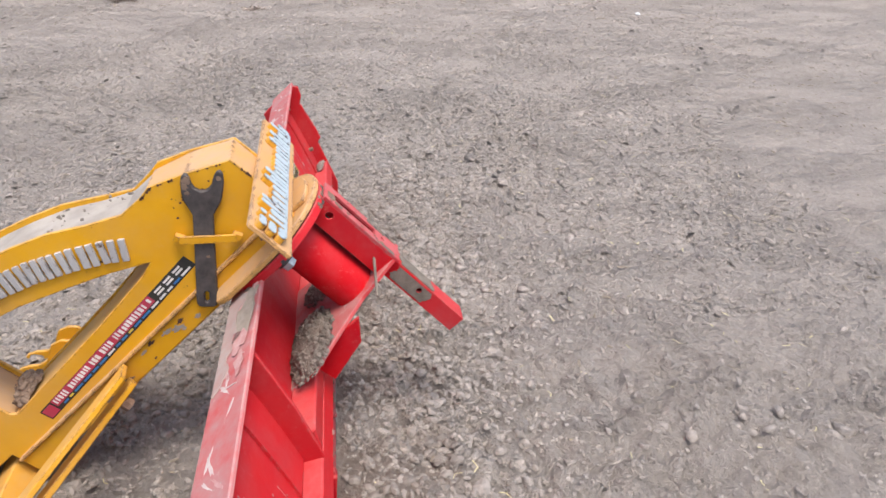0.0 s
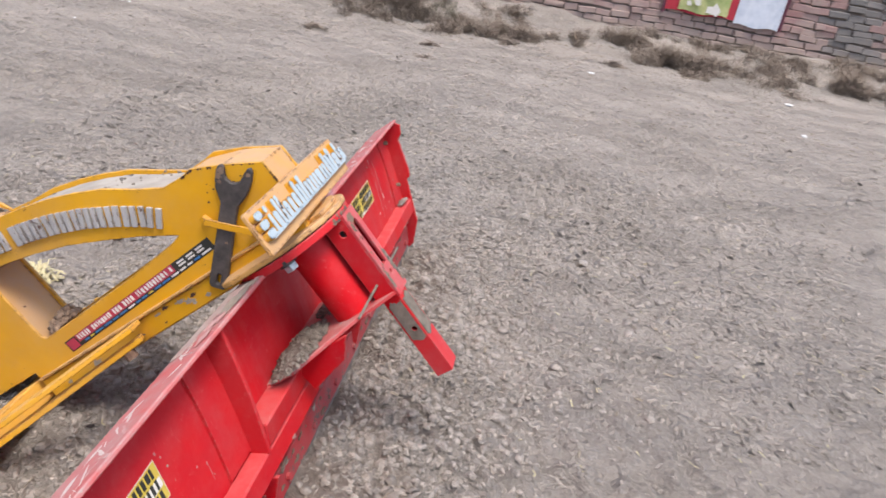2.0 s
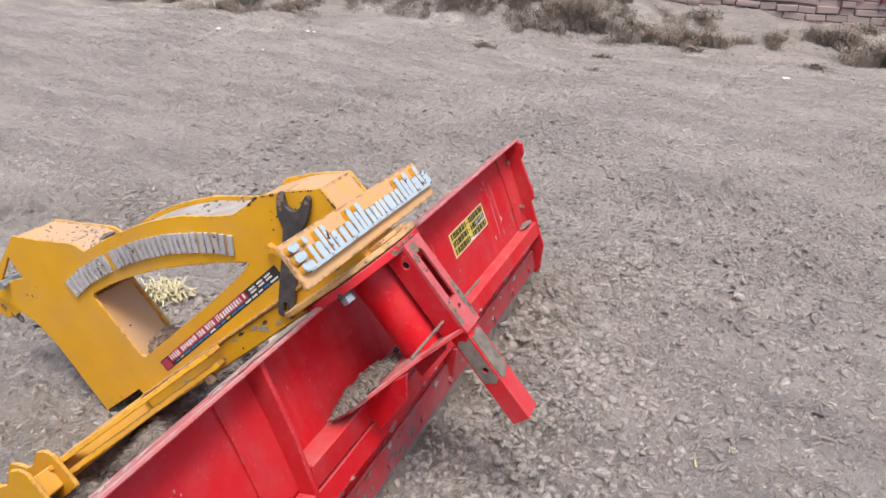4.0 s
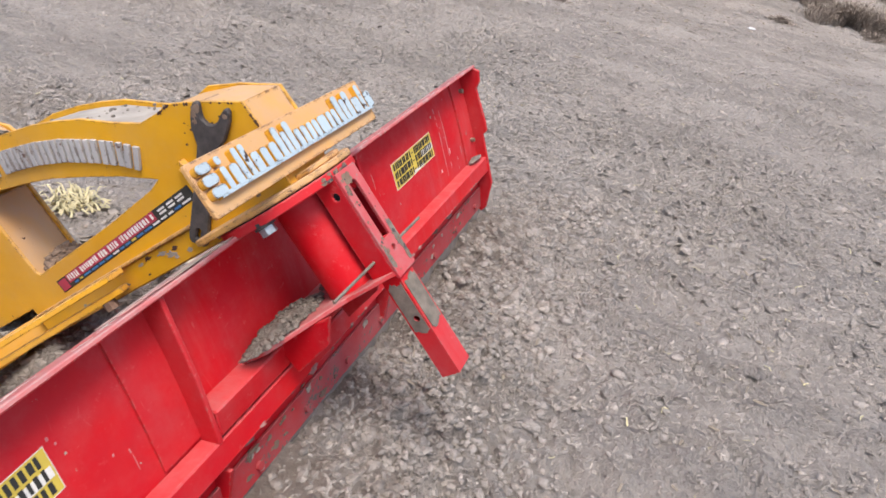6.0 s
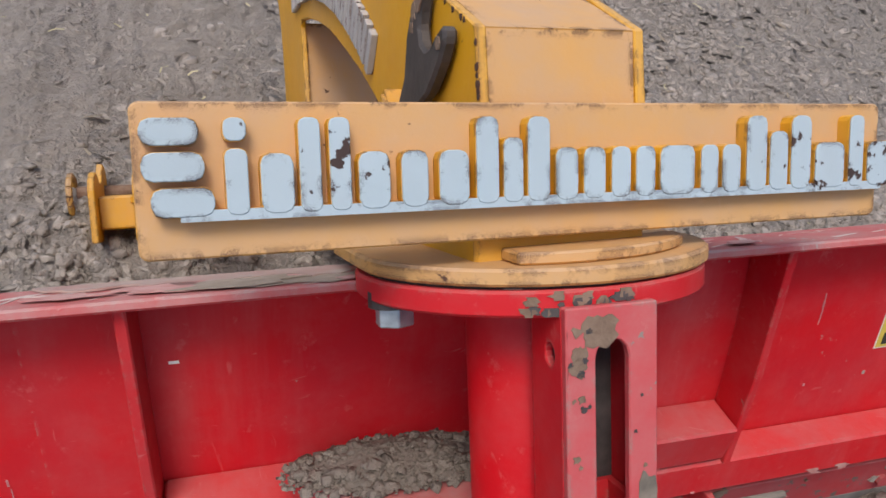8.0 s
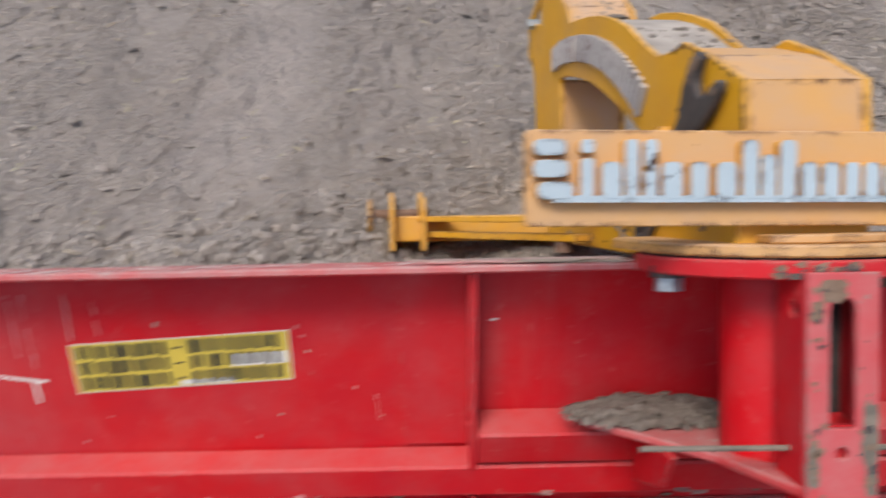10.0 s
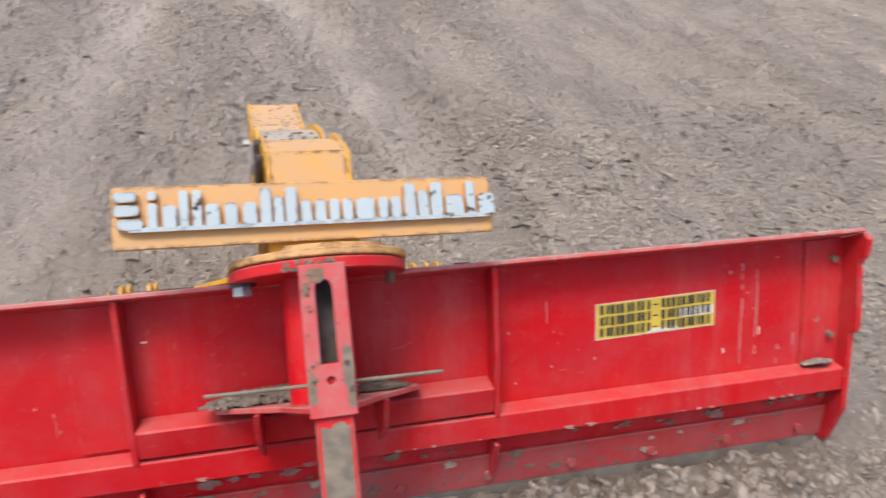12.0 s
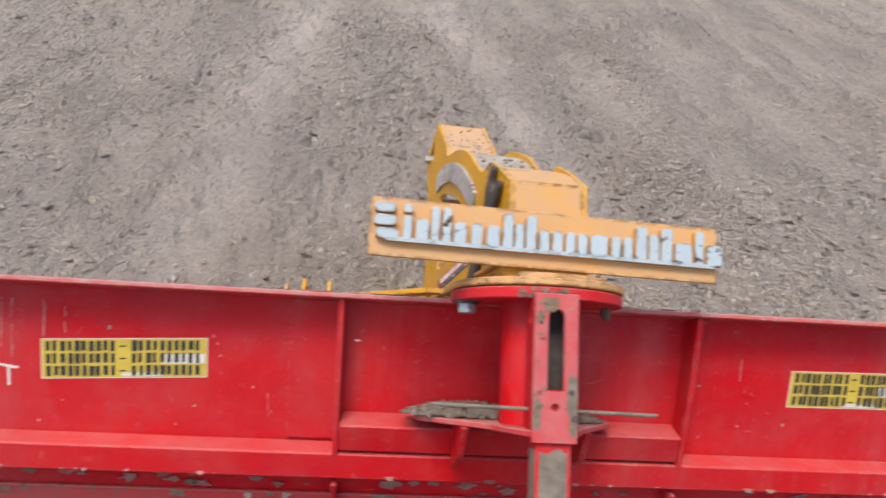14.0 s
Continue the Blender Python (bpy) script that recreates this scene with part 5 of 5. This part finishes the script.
heap("soil_heap", HITCH, (-0.01, 0.595, 0.510), (0.05, 0.032, 0.03), 4, MUD, "dark damp soil heap inside the mast window", 600)


def crust(name, line, a0, a1, count, bias, seed, mat, label):
    """Loose crumbs lying along a bent plate, thickest at the foot of its slope."""
    rng = np.random.default_rng(seed)
    shapes, f = flake_shapes(rng)
    bs = [p[0] for p in line]
    us = [p[1] for p in line]
    vs, fs, k = [], [], 0
    for i in range(count):
        b = bs[0] + (bs[-1] - bs[0]) * rng.random() ** bias
        u = float(np.interp(b, bs, us))
        p = Vector((rng.uniform(a0, a1), b, u + 0.0012))
        sh = shapes[rng.integers(0, len(shapes))] * (0.0012 + 0.0042 * rng.random() ** 2.5)
        spin = Matrix.Rotation(0.6, 3, "X") @ Matrix.Rotation(rng.random() * 6.283, 3, "Z")
        vs += [(HITCH @ (p + spin @ Vector(v)))[:] for v in sh]
        fs.append(f + k)
        k += len(sh)
    return joined(name, vs, np.concatenate(fs), mat, "stuff", label, "soil")


heap("soil_heap", HITCH, (0.022, 0.572, 0.800), (0.030, 0.012, 0.010), 16, DAMP_CLOD, "small soil lump at the foot of the mast top", 60)
crust("soil_crust", [(0.563, 0.790), (0.590, 0.828), (0.730, 0.930)], -0.060, 0.050, 130, 3.4, 6, DAMP_CLOD, "thin crust of soil crumbs on the mast top")
crust("soil_crust", [(0.10, 0.637), (0.24, 0.695), (0.43, 0.760), (0.557, 0.781)], -0.060, 0.050, 70, 1.0, 7, DAMP_CLOD, "thin crust of soil crumbs on the arched plate")



def straw_tuft():
    rng = np.random.default_rng(9)
    vs, fs = [], []
    for i in range(150):
        a, r = rng.random() * 6.283, 0.07 * math.sqrt(rng.random())
        x, y = 0.43 + r * math.cos(a), 0.94 + r * math.sin(a)
        z = float(height(x, y))
        d, l, w = rng.random() * 6.283, 0.02 + 0.04 * rng.random(), 0.0018 + 0.0015 * rng.random()
        dx, dy, lift = math.cos(d), math.sin(d), 0.01 + 0.05 * rng.random()
        k = len(vs)
        for s in (0, 0.5, 1):
            for e in (-1, 1):
                vs.append((x + dx * l * s - dy * w * e, y + dy * l * s + dx * w * e, z + 0.003 + lift * math.sin(s * 2.4) * 0.8))
        fs += [(k, k + 1, k + 3, k + 2), (k + 2, k + 3, k + 5, k + 4)]
    return joined("straw_tuft", vs, fs, STRAW, "", "pale dry tuft of straw lying on the soil", "straw")


straw_tuft()


def pipe_offcut():
    """A short pipe end lying on the soil, its open mouth towards the blade."""
    outer, inner, long = 0.0185, 0.0145, 0.075
    bm = B()
    n = 20
    rings = []
    for r, z in ((outer, 0), (outer, long), (inner, long), (inner, 0.004)):
        rings.append([bm.verts.new((r * math.cos(2 * math.pi * i / n), r * math.sin(2 * math.pi * i / n), z)) for i in range(n)])
    for g, h in zip(rings, rings[1:]):
        for i in range(n):
            bm.faces.new((g[i], g[(i + 1) % n], h[(i + 1) % n], h[i]))
    bm.faces.new(rings[0][::-1])
    bm.faces.new(rings[3])
    bmesh.ops.recalc_face_normals(bm, faces=bm.faces)
    x, y = 0.365, 0.485
    bm.transform(Matrix.Translation((0, 0, outer * 0.8)) @ Vector((0.75, -0.62, 0.12)).to_track_quat("Z", "Y").to_matrix().to_4x4())
    me = bpy.data.meshes.new("pipe_offcut")
    bm.to_mesh(me)
    bm.free()
    me.materials.append(PIPE)
    me.polygons.foreach_set("use_smooth", np.ones(len(me.polygons), bool))
    me.set_sharp_from_angle(angle=0.6)
    ob = new("pipe_offcut", me)
    ob.location = (x, y, float(height(x, y)))
    tagged(ob, "short pale dusty pipe offcut lying on the soil", "pipe")


PIPE = plain("pale_dusty_pipe", (0.50, 0.43, 0.30), (0.36, 0.32, 0.26), 60, 0.7)
pipe_offcut()


def straws():
    rng = np.random.default_rng(12)
    vs, fs = [], []
    for i in range(900):
        x, y = rng.uniform(-2, 4), rng.uniform(-2.4, 3.2)
        if abs(x - 0.03) < 1.2 and -0.2 < y < 0.05:
            continue
        z, d, l, w = float(height(x, y)) + 0.006, rng.random() * 6.283, 0.008 + 0.03 * rng.random() ** 2, 0.0008 + 0.0012 * rng.random()
        bend = rng.uniform(-0.8, 0.8)
        k = len(vs)
        for s in (0, 1, 2):
            dd = d + bend * s
            for e in (-1, 1):
                vs.append((x + math.cos(dd) * l * s / 2 - math.sin(dd) * w * e, y + math.sin(dd) * l * s / 2 + math.cos(dd) * w * e, z + 0.002 * s))
        fs += [(k, k + 1, k + 3, k + 2), (k + 2, k + 3, k + 5, k + 4)]
    joined("straw_bits", vs, fs, STRAW, "stuff", "short bits of dry straw strewn over the soil", "straw")


straws()


def plant_bits():
    """Dark bits of dead stalk lying about on the soil."""
    rng = np.random.default_rng(44)
    n = 4600
    x, y = rng.uniform(-2, 6.8, n), rng.uniform(-3.5, 5.0, n)
    keep = (fbm(x, y, 1.1, 3, 63) + 0.3 * (rng.random(n) - 0.5) > 0.47) & ~((np.abs(x - 0.03) < 1.2) & (y > -0.2) & (y < 0.05))
    x, y = x[keep], y[keep]
    n = len(x)
    d, l, w = rng.random(n) * 6.283, 0.005 + 0.016 * rng.random(n) ** 1.6, 0.0012 + 0.0028 * rng.random(n)
    l, w = l * (1 + 0.15 * np.maximum(x - 2, 0)), w * (1 + 0.15 * np.maximum(x - 2, 0))
    z = height(x, y) + 0.007
    vs = []
    for a, b, c in ((-1, -1, 0), (-1, 1, 0), (1, 1, 0.3), (1, -1, 0.3), (0, 0, 1.6)):
        vs.append(np.stack([x + np.cos(d) * l * a - np.sin(d) * w * b, y + np.sin(d) * l * a + np.cos(d) * w * b, z + w * c], -1))
    v = np.stack(vs, 1).reshape(-1, 3)
    f = np.array([(0, 4, 1), (1, 4, 2), (2, 4, 3), (3, 4, 0)])
    joined("plant_bits", v, (f[None] + (np.arange(n) * 5)[:, None, None]).reshape(-1, 3), DEAD, "stuff", "dark dead plant bits strewn over the soil", "plant bits")


plant_bits()


def scrap(x, y, size, seed):
    rng = random.Random(seed)
    bm = B()
    bmesh.ops.create_icosphere(bm, subdivisions=1, radius=size)
    for v in bm.verts:
        v.co *= rng.uniform(0.5, 1.3)
        v.co.z *= 0.35
    me = bpy.data.meshes.new("litter_scrap")
    bm.to_mesh(me)
    bm.free()
    me.materials.append(LITTER)
    ob = new("litter_scrap", me)
    ob.location = (x, y, float(height(x, y)) + size * 0.25)
    ob.rotation_euler = (0, 0, rng.random() * 6)
    tagged(ob, "small white plastic scrap lying on the soil", "litter", "litter on the field")


for i, (x, y, s) in enumerate(((4.15, 3.79, 0.03), (4.61, 3.08, 0.02), (5.4, -0.95, 0.03), (4.58, 3.13, 0.022), (5.74, -2.83, 0.045), (5.36, -0.93, 0.022), (4.58, -2.64, 0.03), (6.1, -4.77, 0.05), (3.69, 2.97, 0.016), (0.71, -0.46, 0.008), (0.735, -0.47, 0.006), (-1.22, 0.14, 0.016), (-1.36, 0.35, 0.008), (-1.12, -0.19, 0.011), (-1.19, 0.02, 0.018))):
    scrap(x, y, s, i)


# ---- the far side: bank, weeds, brick wall ----
def wall_x(y):
    return 7.65 - 0.103 * (y + 3)


WALL_TURN = math.atan2(0.103, 1)
WALL = Matrix.Translation((7.65, -3, 0)) @ Matrix.Rotation(WALL_TURN, 4, "Z")


def weed_clump(grown, x0, y0, across, along, tall, count, mat, rng):
    """Low dry scrub: thin crooked stalks rooted in the soil and many small withered leaves on them."""
    a, r = rng.random(count) * 6.283, np.sqrt(rng.random(count))
    lobes = 0.7 + 0.3 * np.sin(a * 3 + x0 * 5) + 0.2 * np.sin(a * 5 + y0 * 3)
    x, y = x0 + across * r * lobes * np.cos(a), y0 + along * r * lobes * np.sin(a)
    tuft = fbm(x, y, 6.0, 2, 91)
    keep = tuft + 0.25 * (rng.random(count) - 0.5) > 0.42
    x, y, r, tuft = x[keep], y[keep], r[keep], tuft[keep]
    n = len(x)
    z = height(x, y) - 0.01
    d = rng.random(n) * 6.283
    l = tall * (0.2 + 0.8 * rng.random(n) ** 1.5) * (1.1 - 0.7 * r) * (0.4 + 1.2 * tuft)
    lean, kink = rng.uniform(0.2, 1.4, n), rng.uniform(-0.9, 0.9, n)
    stalk = rng.random(n) < 0.55
    rise = np.where(stalk, 0.0, rng.random(n) ** 0.8)
    size = np.where(stalk, l, 0.007 + 0.012 * rng.random(n))
    w = np.where(stalk, 0.0010 + 0.0016 * rng.random(n), size * (0.25 + 0.3 * rng.random(n)))
    lift = np.where(stalk, 1.0, rng.uniform(-0.6, 1.1, n))
    bx, by, bz = x + np.cos(d) * l * lean * rise * 0.6, y + np.sin(d) * l * lean * rise * 0.6, z + 0.012 + l * rise
    turn = np.where(stalk, d, rng.random(n) * 6.283)
    rows = []
    for s in (0, 0.5, 1):
        dd = turn + kink * s
        for e in (-1, 1):
            ww = w * e * np.where(stalk, 1 - 0.6 * s, (0.5, 1.0, 0.35)[int(s * 2)])
            reach = size * np.where(stalk, lean * s * s, s)
            rows.append(np.stack([bx + np.cos(dd) * reach - np.sin(dd) * ww, by + np.sin(dd) * reach + np.cos(dd) * ww, bz + size * lift * s * (1.2 - 0.35 * s)], -1))
    v = np.stack(rows, 1).reshape(-1, 3)
    k = (np.arange(n) * 6)[:, None]
    grown[mat].append((v, np.concatenate([k + np.array([[0, 1, 3, 2]]), k + np.array([[2, 3, 5, 4]])])))


WEED_EDGE = ((-9.0, 7.6), (-5.0, 7.3), (-3.5, 6.8), (-3.0, 7.1), (-2.0, 6.5), (-1.4, 6.8), (-0.6, 6.5), (0.1, 6.4), (0.7, 6.0), (1.3, 5.75), (2.4, 6.0), (3.2, 5.65), (3.75, 5.4), (4.5, 5.0), (7.0, 4.6))


def weeds():
    rng = np.random.default_rng(21)
    grown = {WEED: [], WEED_GREEN: []}
    y = -7.6
    while y < 6.4:
        edge = float(np.interp(y, [p[0] for p in WEED_EDGE], [p[1] for p in WEED_EDGE]))
        x = edge + rng.uniform(0.10, 0.30)
        while x < min(wall_x(y) - 0.12, edge + (0.95 if y > 0.8 else 2.0)):
            size = rng.uniform(0.22, 0.55)
            if rng.random() < (0.75 if y < 0.3 else 0.95):
                mat = WEED_GREEN if rng.random() < 0.22 else WEED
                weed_clump(grown, x, y + rng.uniform(-0.2, 0.2), 0.75 * size, size, rng.uniform(0.08, 0.17), int(2000 * size / 0.3), mat, rng)
            x += rng.uniform(0.28, 0.5)
        y += rng.uniform(0.28, 0.46) if y > -0.3 else rng.uniform(0.4, 0.75)
    for x, y, size, tall in ((6.3, 0.35, 0.45, 0.24), (6.45, -0.15, 0.40, 0.20), (6.70, -0.75, 0.35, 0.16), (6.55, -1.75, 0.5, 0.28), (6.60, -2.25, 0.6, 0.34), (6.80, -2.80, 0.5, 0.30), (6.95, -1.35, 0.45, 0.22), (6.95, -3.75, 0.45, 0.28), (6.85, -4.15, 0.55, 0.30), (7.05, -4.65, 0.45, 0.24), (6.3, 1.0, 0.5, 0.30), (6.3, 1.9, 0.5, 0.28), (6.2, 2.9, 0.5, 0.28)):
        weed_clump(grown, x, y, size * 0.6, size, tall, int(4600 * size / 0.45), WEED if rng.random() < 0.8 else WEED_GREEN, rng)
    for x, y, size, tall in ((6.15, -0.1, 0.14, 0.07), (5.3, 0.55, 0.12, 0.05), (6.25, -2.0, 0.22, 0.09), (5.1, 1.6, 0.13, 0.05), (6.3, -3.1, 0.28, 0.10), (4.75, 0.5, 0.10, 0.04), (6.0, -1.2, 0.15, 0.06), (5.75, -3.9, 0.13, 0.06)):
        weed_clump(grown, x, y, size * 0.7, size, tall, int(900 * size / 0.15), WEED, rng)
    for mat, name, label in ((WEED, "dry_weeds", "low dry brown weeds on the bank below the wall"), (WEED_GREEN, "green_weeds", "dull green-grey weeds among the dry ones on the bank")):
        base = np.cumsum([0] + [len(v) for v, f in grown[mat]])
        joined(name, np.concatenate([v for v, f in grown[mat]]), np.concatenate([f + k for k, (v, f) in zip(base, grown[mat])]), mat, "stuff", label, "weeds")


weeds()


def banner():
    ob = new("banner")
    ob.matrix_world = WALL @ Matrix.Translation((-0.06, 0.65, 0.49))
    tagged(ob, "red, green and white cloth banner on the brick wall", "banner")
    BASES[ob] = Matrix.Identity(4)
    rng = random.Random(3)

    def cloth(name, y0, y1, z0, z1, x, mat, label="", holder=None):
        bm = B()
        n, m = 10, 8
        g = [[bm.verts.new((x + 0.010 * math.sin(7 * j / m + i) + 0.006 * math.sin(i * 2.1), y0 + (y1 - y0) * i / n, z0 + (z1 - z0) * j / m + 0.012 * math.sin(i * 0.9))) for j in range(m + 1)] for i in range(n + 1)]
        for i in range(n):
            for j in range(m):
                bm.faces.new((g[i][j], g[i + 1][j], g[i + 1][j + 1], g[i][j + 1]))
        bmesh.ops.solidify(bm, geom=bm.faces[:], thickness=0.004)
        return part(name, bm, mat, holder or ob, label, smooth=True)
    cloth("white_panel", -0.68, -0.16, -0.03, 1.1, 0.0, BANNER_WHITE, "crumpled white panel")
    cloth("red_panel", -0.16, 0.64, 0.0, 1.1, 0.0, BANNER_RED, "red panel")
    cloth("green_panel", 0.0 - 0.07, 0.50, 0.02, 1.08, -0.016, BANNER_GREEN, "pale green printed field")
    for k in range(26):
        y, z, r = rng.uniform(-0.03, 0.46), rng.uniform(0.06, 0.60), rng.uniform(0.025, 0.085)
        bm = plate(B(), blot(y, z, r, 900 + k), lambda p, q, s: (s, p, q), -0.046 - 0.0006 * k, -0.044 - 0.0006 * k)
        part("printed_patch", bm, (PALE, DARK_GREEN, BANNER_GREEN, BANNER_LIGHT)[k % 4], ob)
    for y in (-0.70, 0.655):
        cloth("edge_strip", y - 0.02, y + 0.02, -0.03, 1.1, 0.004, BANNER_EDGE, "dark maroon edge")


BANNER_EDGE = plain("maroon_cloth", (0.16, 0.05, 0.08), (0.22, 0.07, 0.10), 12, 0.8)
BANNER_LIGHT = plain("pale_yellow_print", (0.62, 0.60, 0.36), (0.52, 0.52, 0.28), 12, 0.8)
BANNER_WHITE = plain("white_cloth", (0.62, 0.66, 0.74), (0.5, 0.55, 0.64), 12, 0.8)
BANNER_RED = plain("red_cloth", (0.45, 0.03, 0.05), (0.38, 0.03, 0.05), 12, 0.8)
BANNER_GREEN = plain("green_print_cloth", (0.52, 0.52, 0.25), (0.30, 0.38, 0.14), 9, 0.8)
DARK_GREEN = plain("dark_green_print", (0.06, 0.12, 0.05), (0.12, 0.2, 0.08), 15, 0.8)
banner()


def wall_east():
    body = bpy.data.meshes.new("wall_east")
    bm = B()
    box(bm, 0.0, 0.22, -16, 16, -0.3, 2.2)
    bm.to_mesh(body)
    bm.free()
    body.materials.append(MORTAR)
    wall = new("wall_east", body)
    wall.matrix_world = WALL
    tagged(wall, "old red brick boundary wall, rough and weathered", "wall", "", "structure")
    rng = random.Random(17)
    shapes = []
    for k in range(6):
        bm = B()
        box(bm, -0.016, 0.03, -0.100, 0.100, -0.031, 0.031)
        for v in bm.verts:
            v.co += Vector((rng.uniform(-0.004, 0.004), rng.uniform(-0.012, 0.012), rng.uniform(-0.006, 0.006)))
        bmesh.ops.bevel(bm, geom=bm.edges[:], offset=0.006, segments=1, affect="EDGES")
        me = bpy.data.meshes.new("brick")
        bm.to_mesh(me)
        bm.free()
        me.materials.append(BRICK)
        shapes.append(me)
    stained = []
    for me in shapes:
        twin = me.copy()
        twin.materials[0] = STAINED
        stained.append(twin)
    singles, vs, fs = 0, [], []
    for row in range(28):
        z = 0.04 + row * 0.077
        y = -15.9 + (0.12 if row % 2 else 0.0)
        while y < 15.8:
            long = rng.choice((0.62, 0.78, 0.92, 1.0, 1.0, 1.06, 1.14))
            step = 0.2 * long + rng.uniform(0.003, 0.014)
            gap = rng.random() < 0.012
            near = -2.6 < y < 2.4 and 3 <= row <= 14
            if not gap:
                m = Matrix.Translation((rng.uniform(-0.018, 0.010), y + 0.1 * long, z + rng.uniform(-0.009, 0.009) + 0.018 * math.sin(y * 1.3 + row * 0.2) + 0.008 * math.sin(y * 4.1 + row))) @ Matrix.Rotation(rng.uniform(-0.05, 0.05), 4, "X") @ Matrix.Diagonal((1, long, rng.uniform(0.98, 1.20), 1))
                darkened = -1.32 + 0.1 * math.sin(row) < y < -0.75 + 0.12 * math.sin(row * 1.7)
                me = (stained if darkened else shapes)[rng.randrange(6)]
                if (near and singles < 300) or darkened:
                    ob = new("brick", me)
                    ob.parent = wall
                    ob.matrix_basis = m
                    singles += 1
                else:
                    k = len(vs)
                    vs += [(m @ v.co)[:] for v in me.vertices]
                    for p in me.polygons:
                        q = [k + i for i in p.vertices]
                        fs += [(q[0], q[i], q[i + 1]) for i in range(1, len(q) - 1)]
            y += step
    rest = joined("brickwork", vs, fs, BRICK, "stuff", "rough red bricks in weathered mortar", "")
    rest.parent = wall


wall_east()
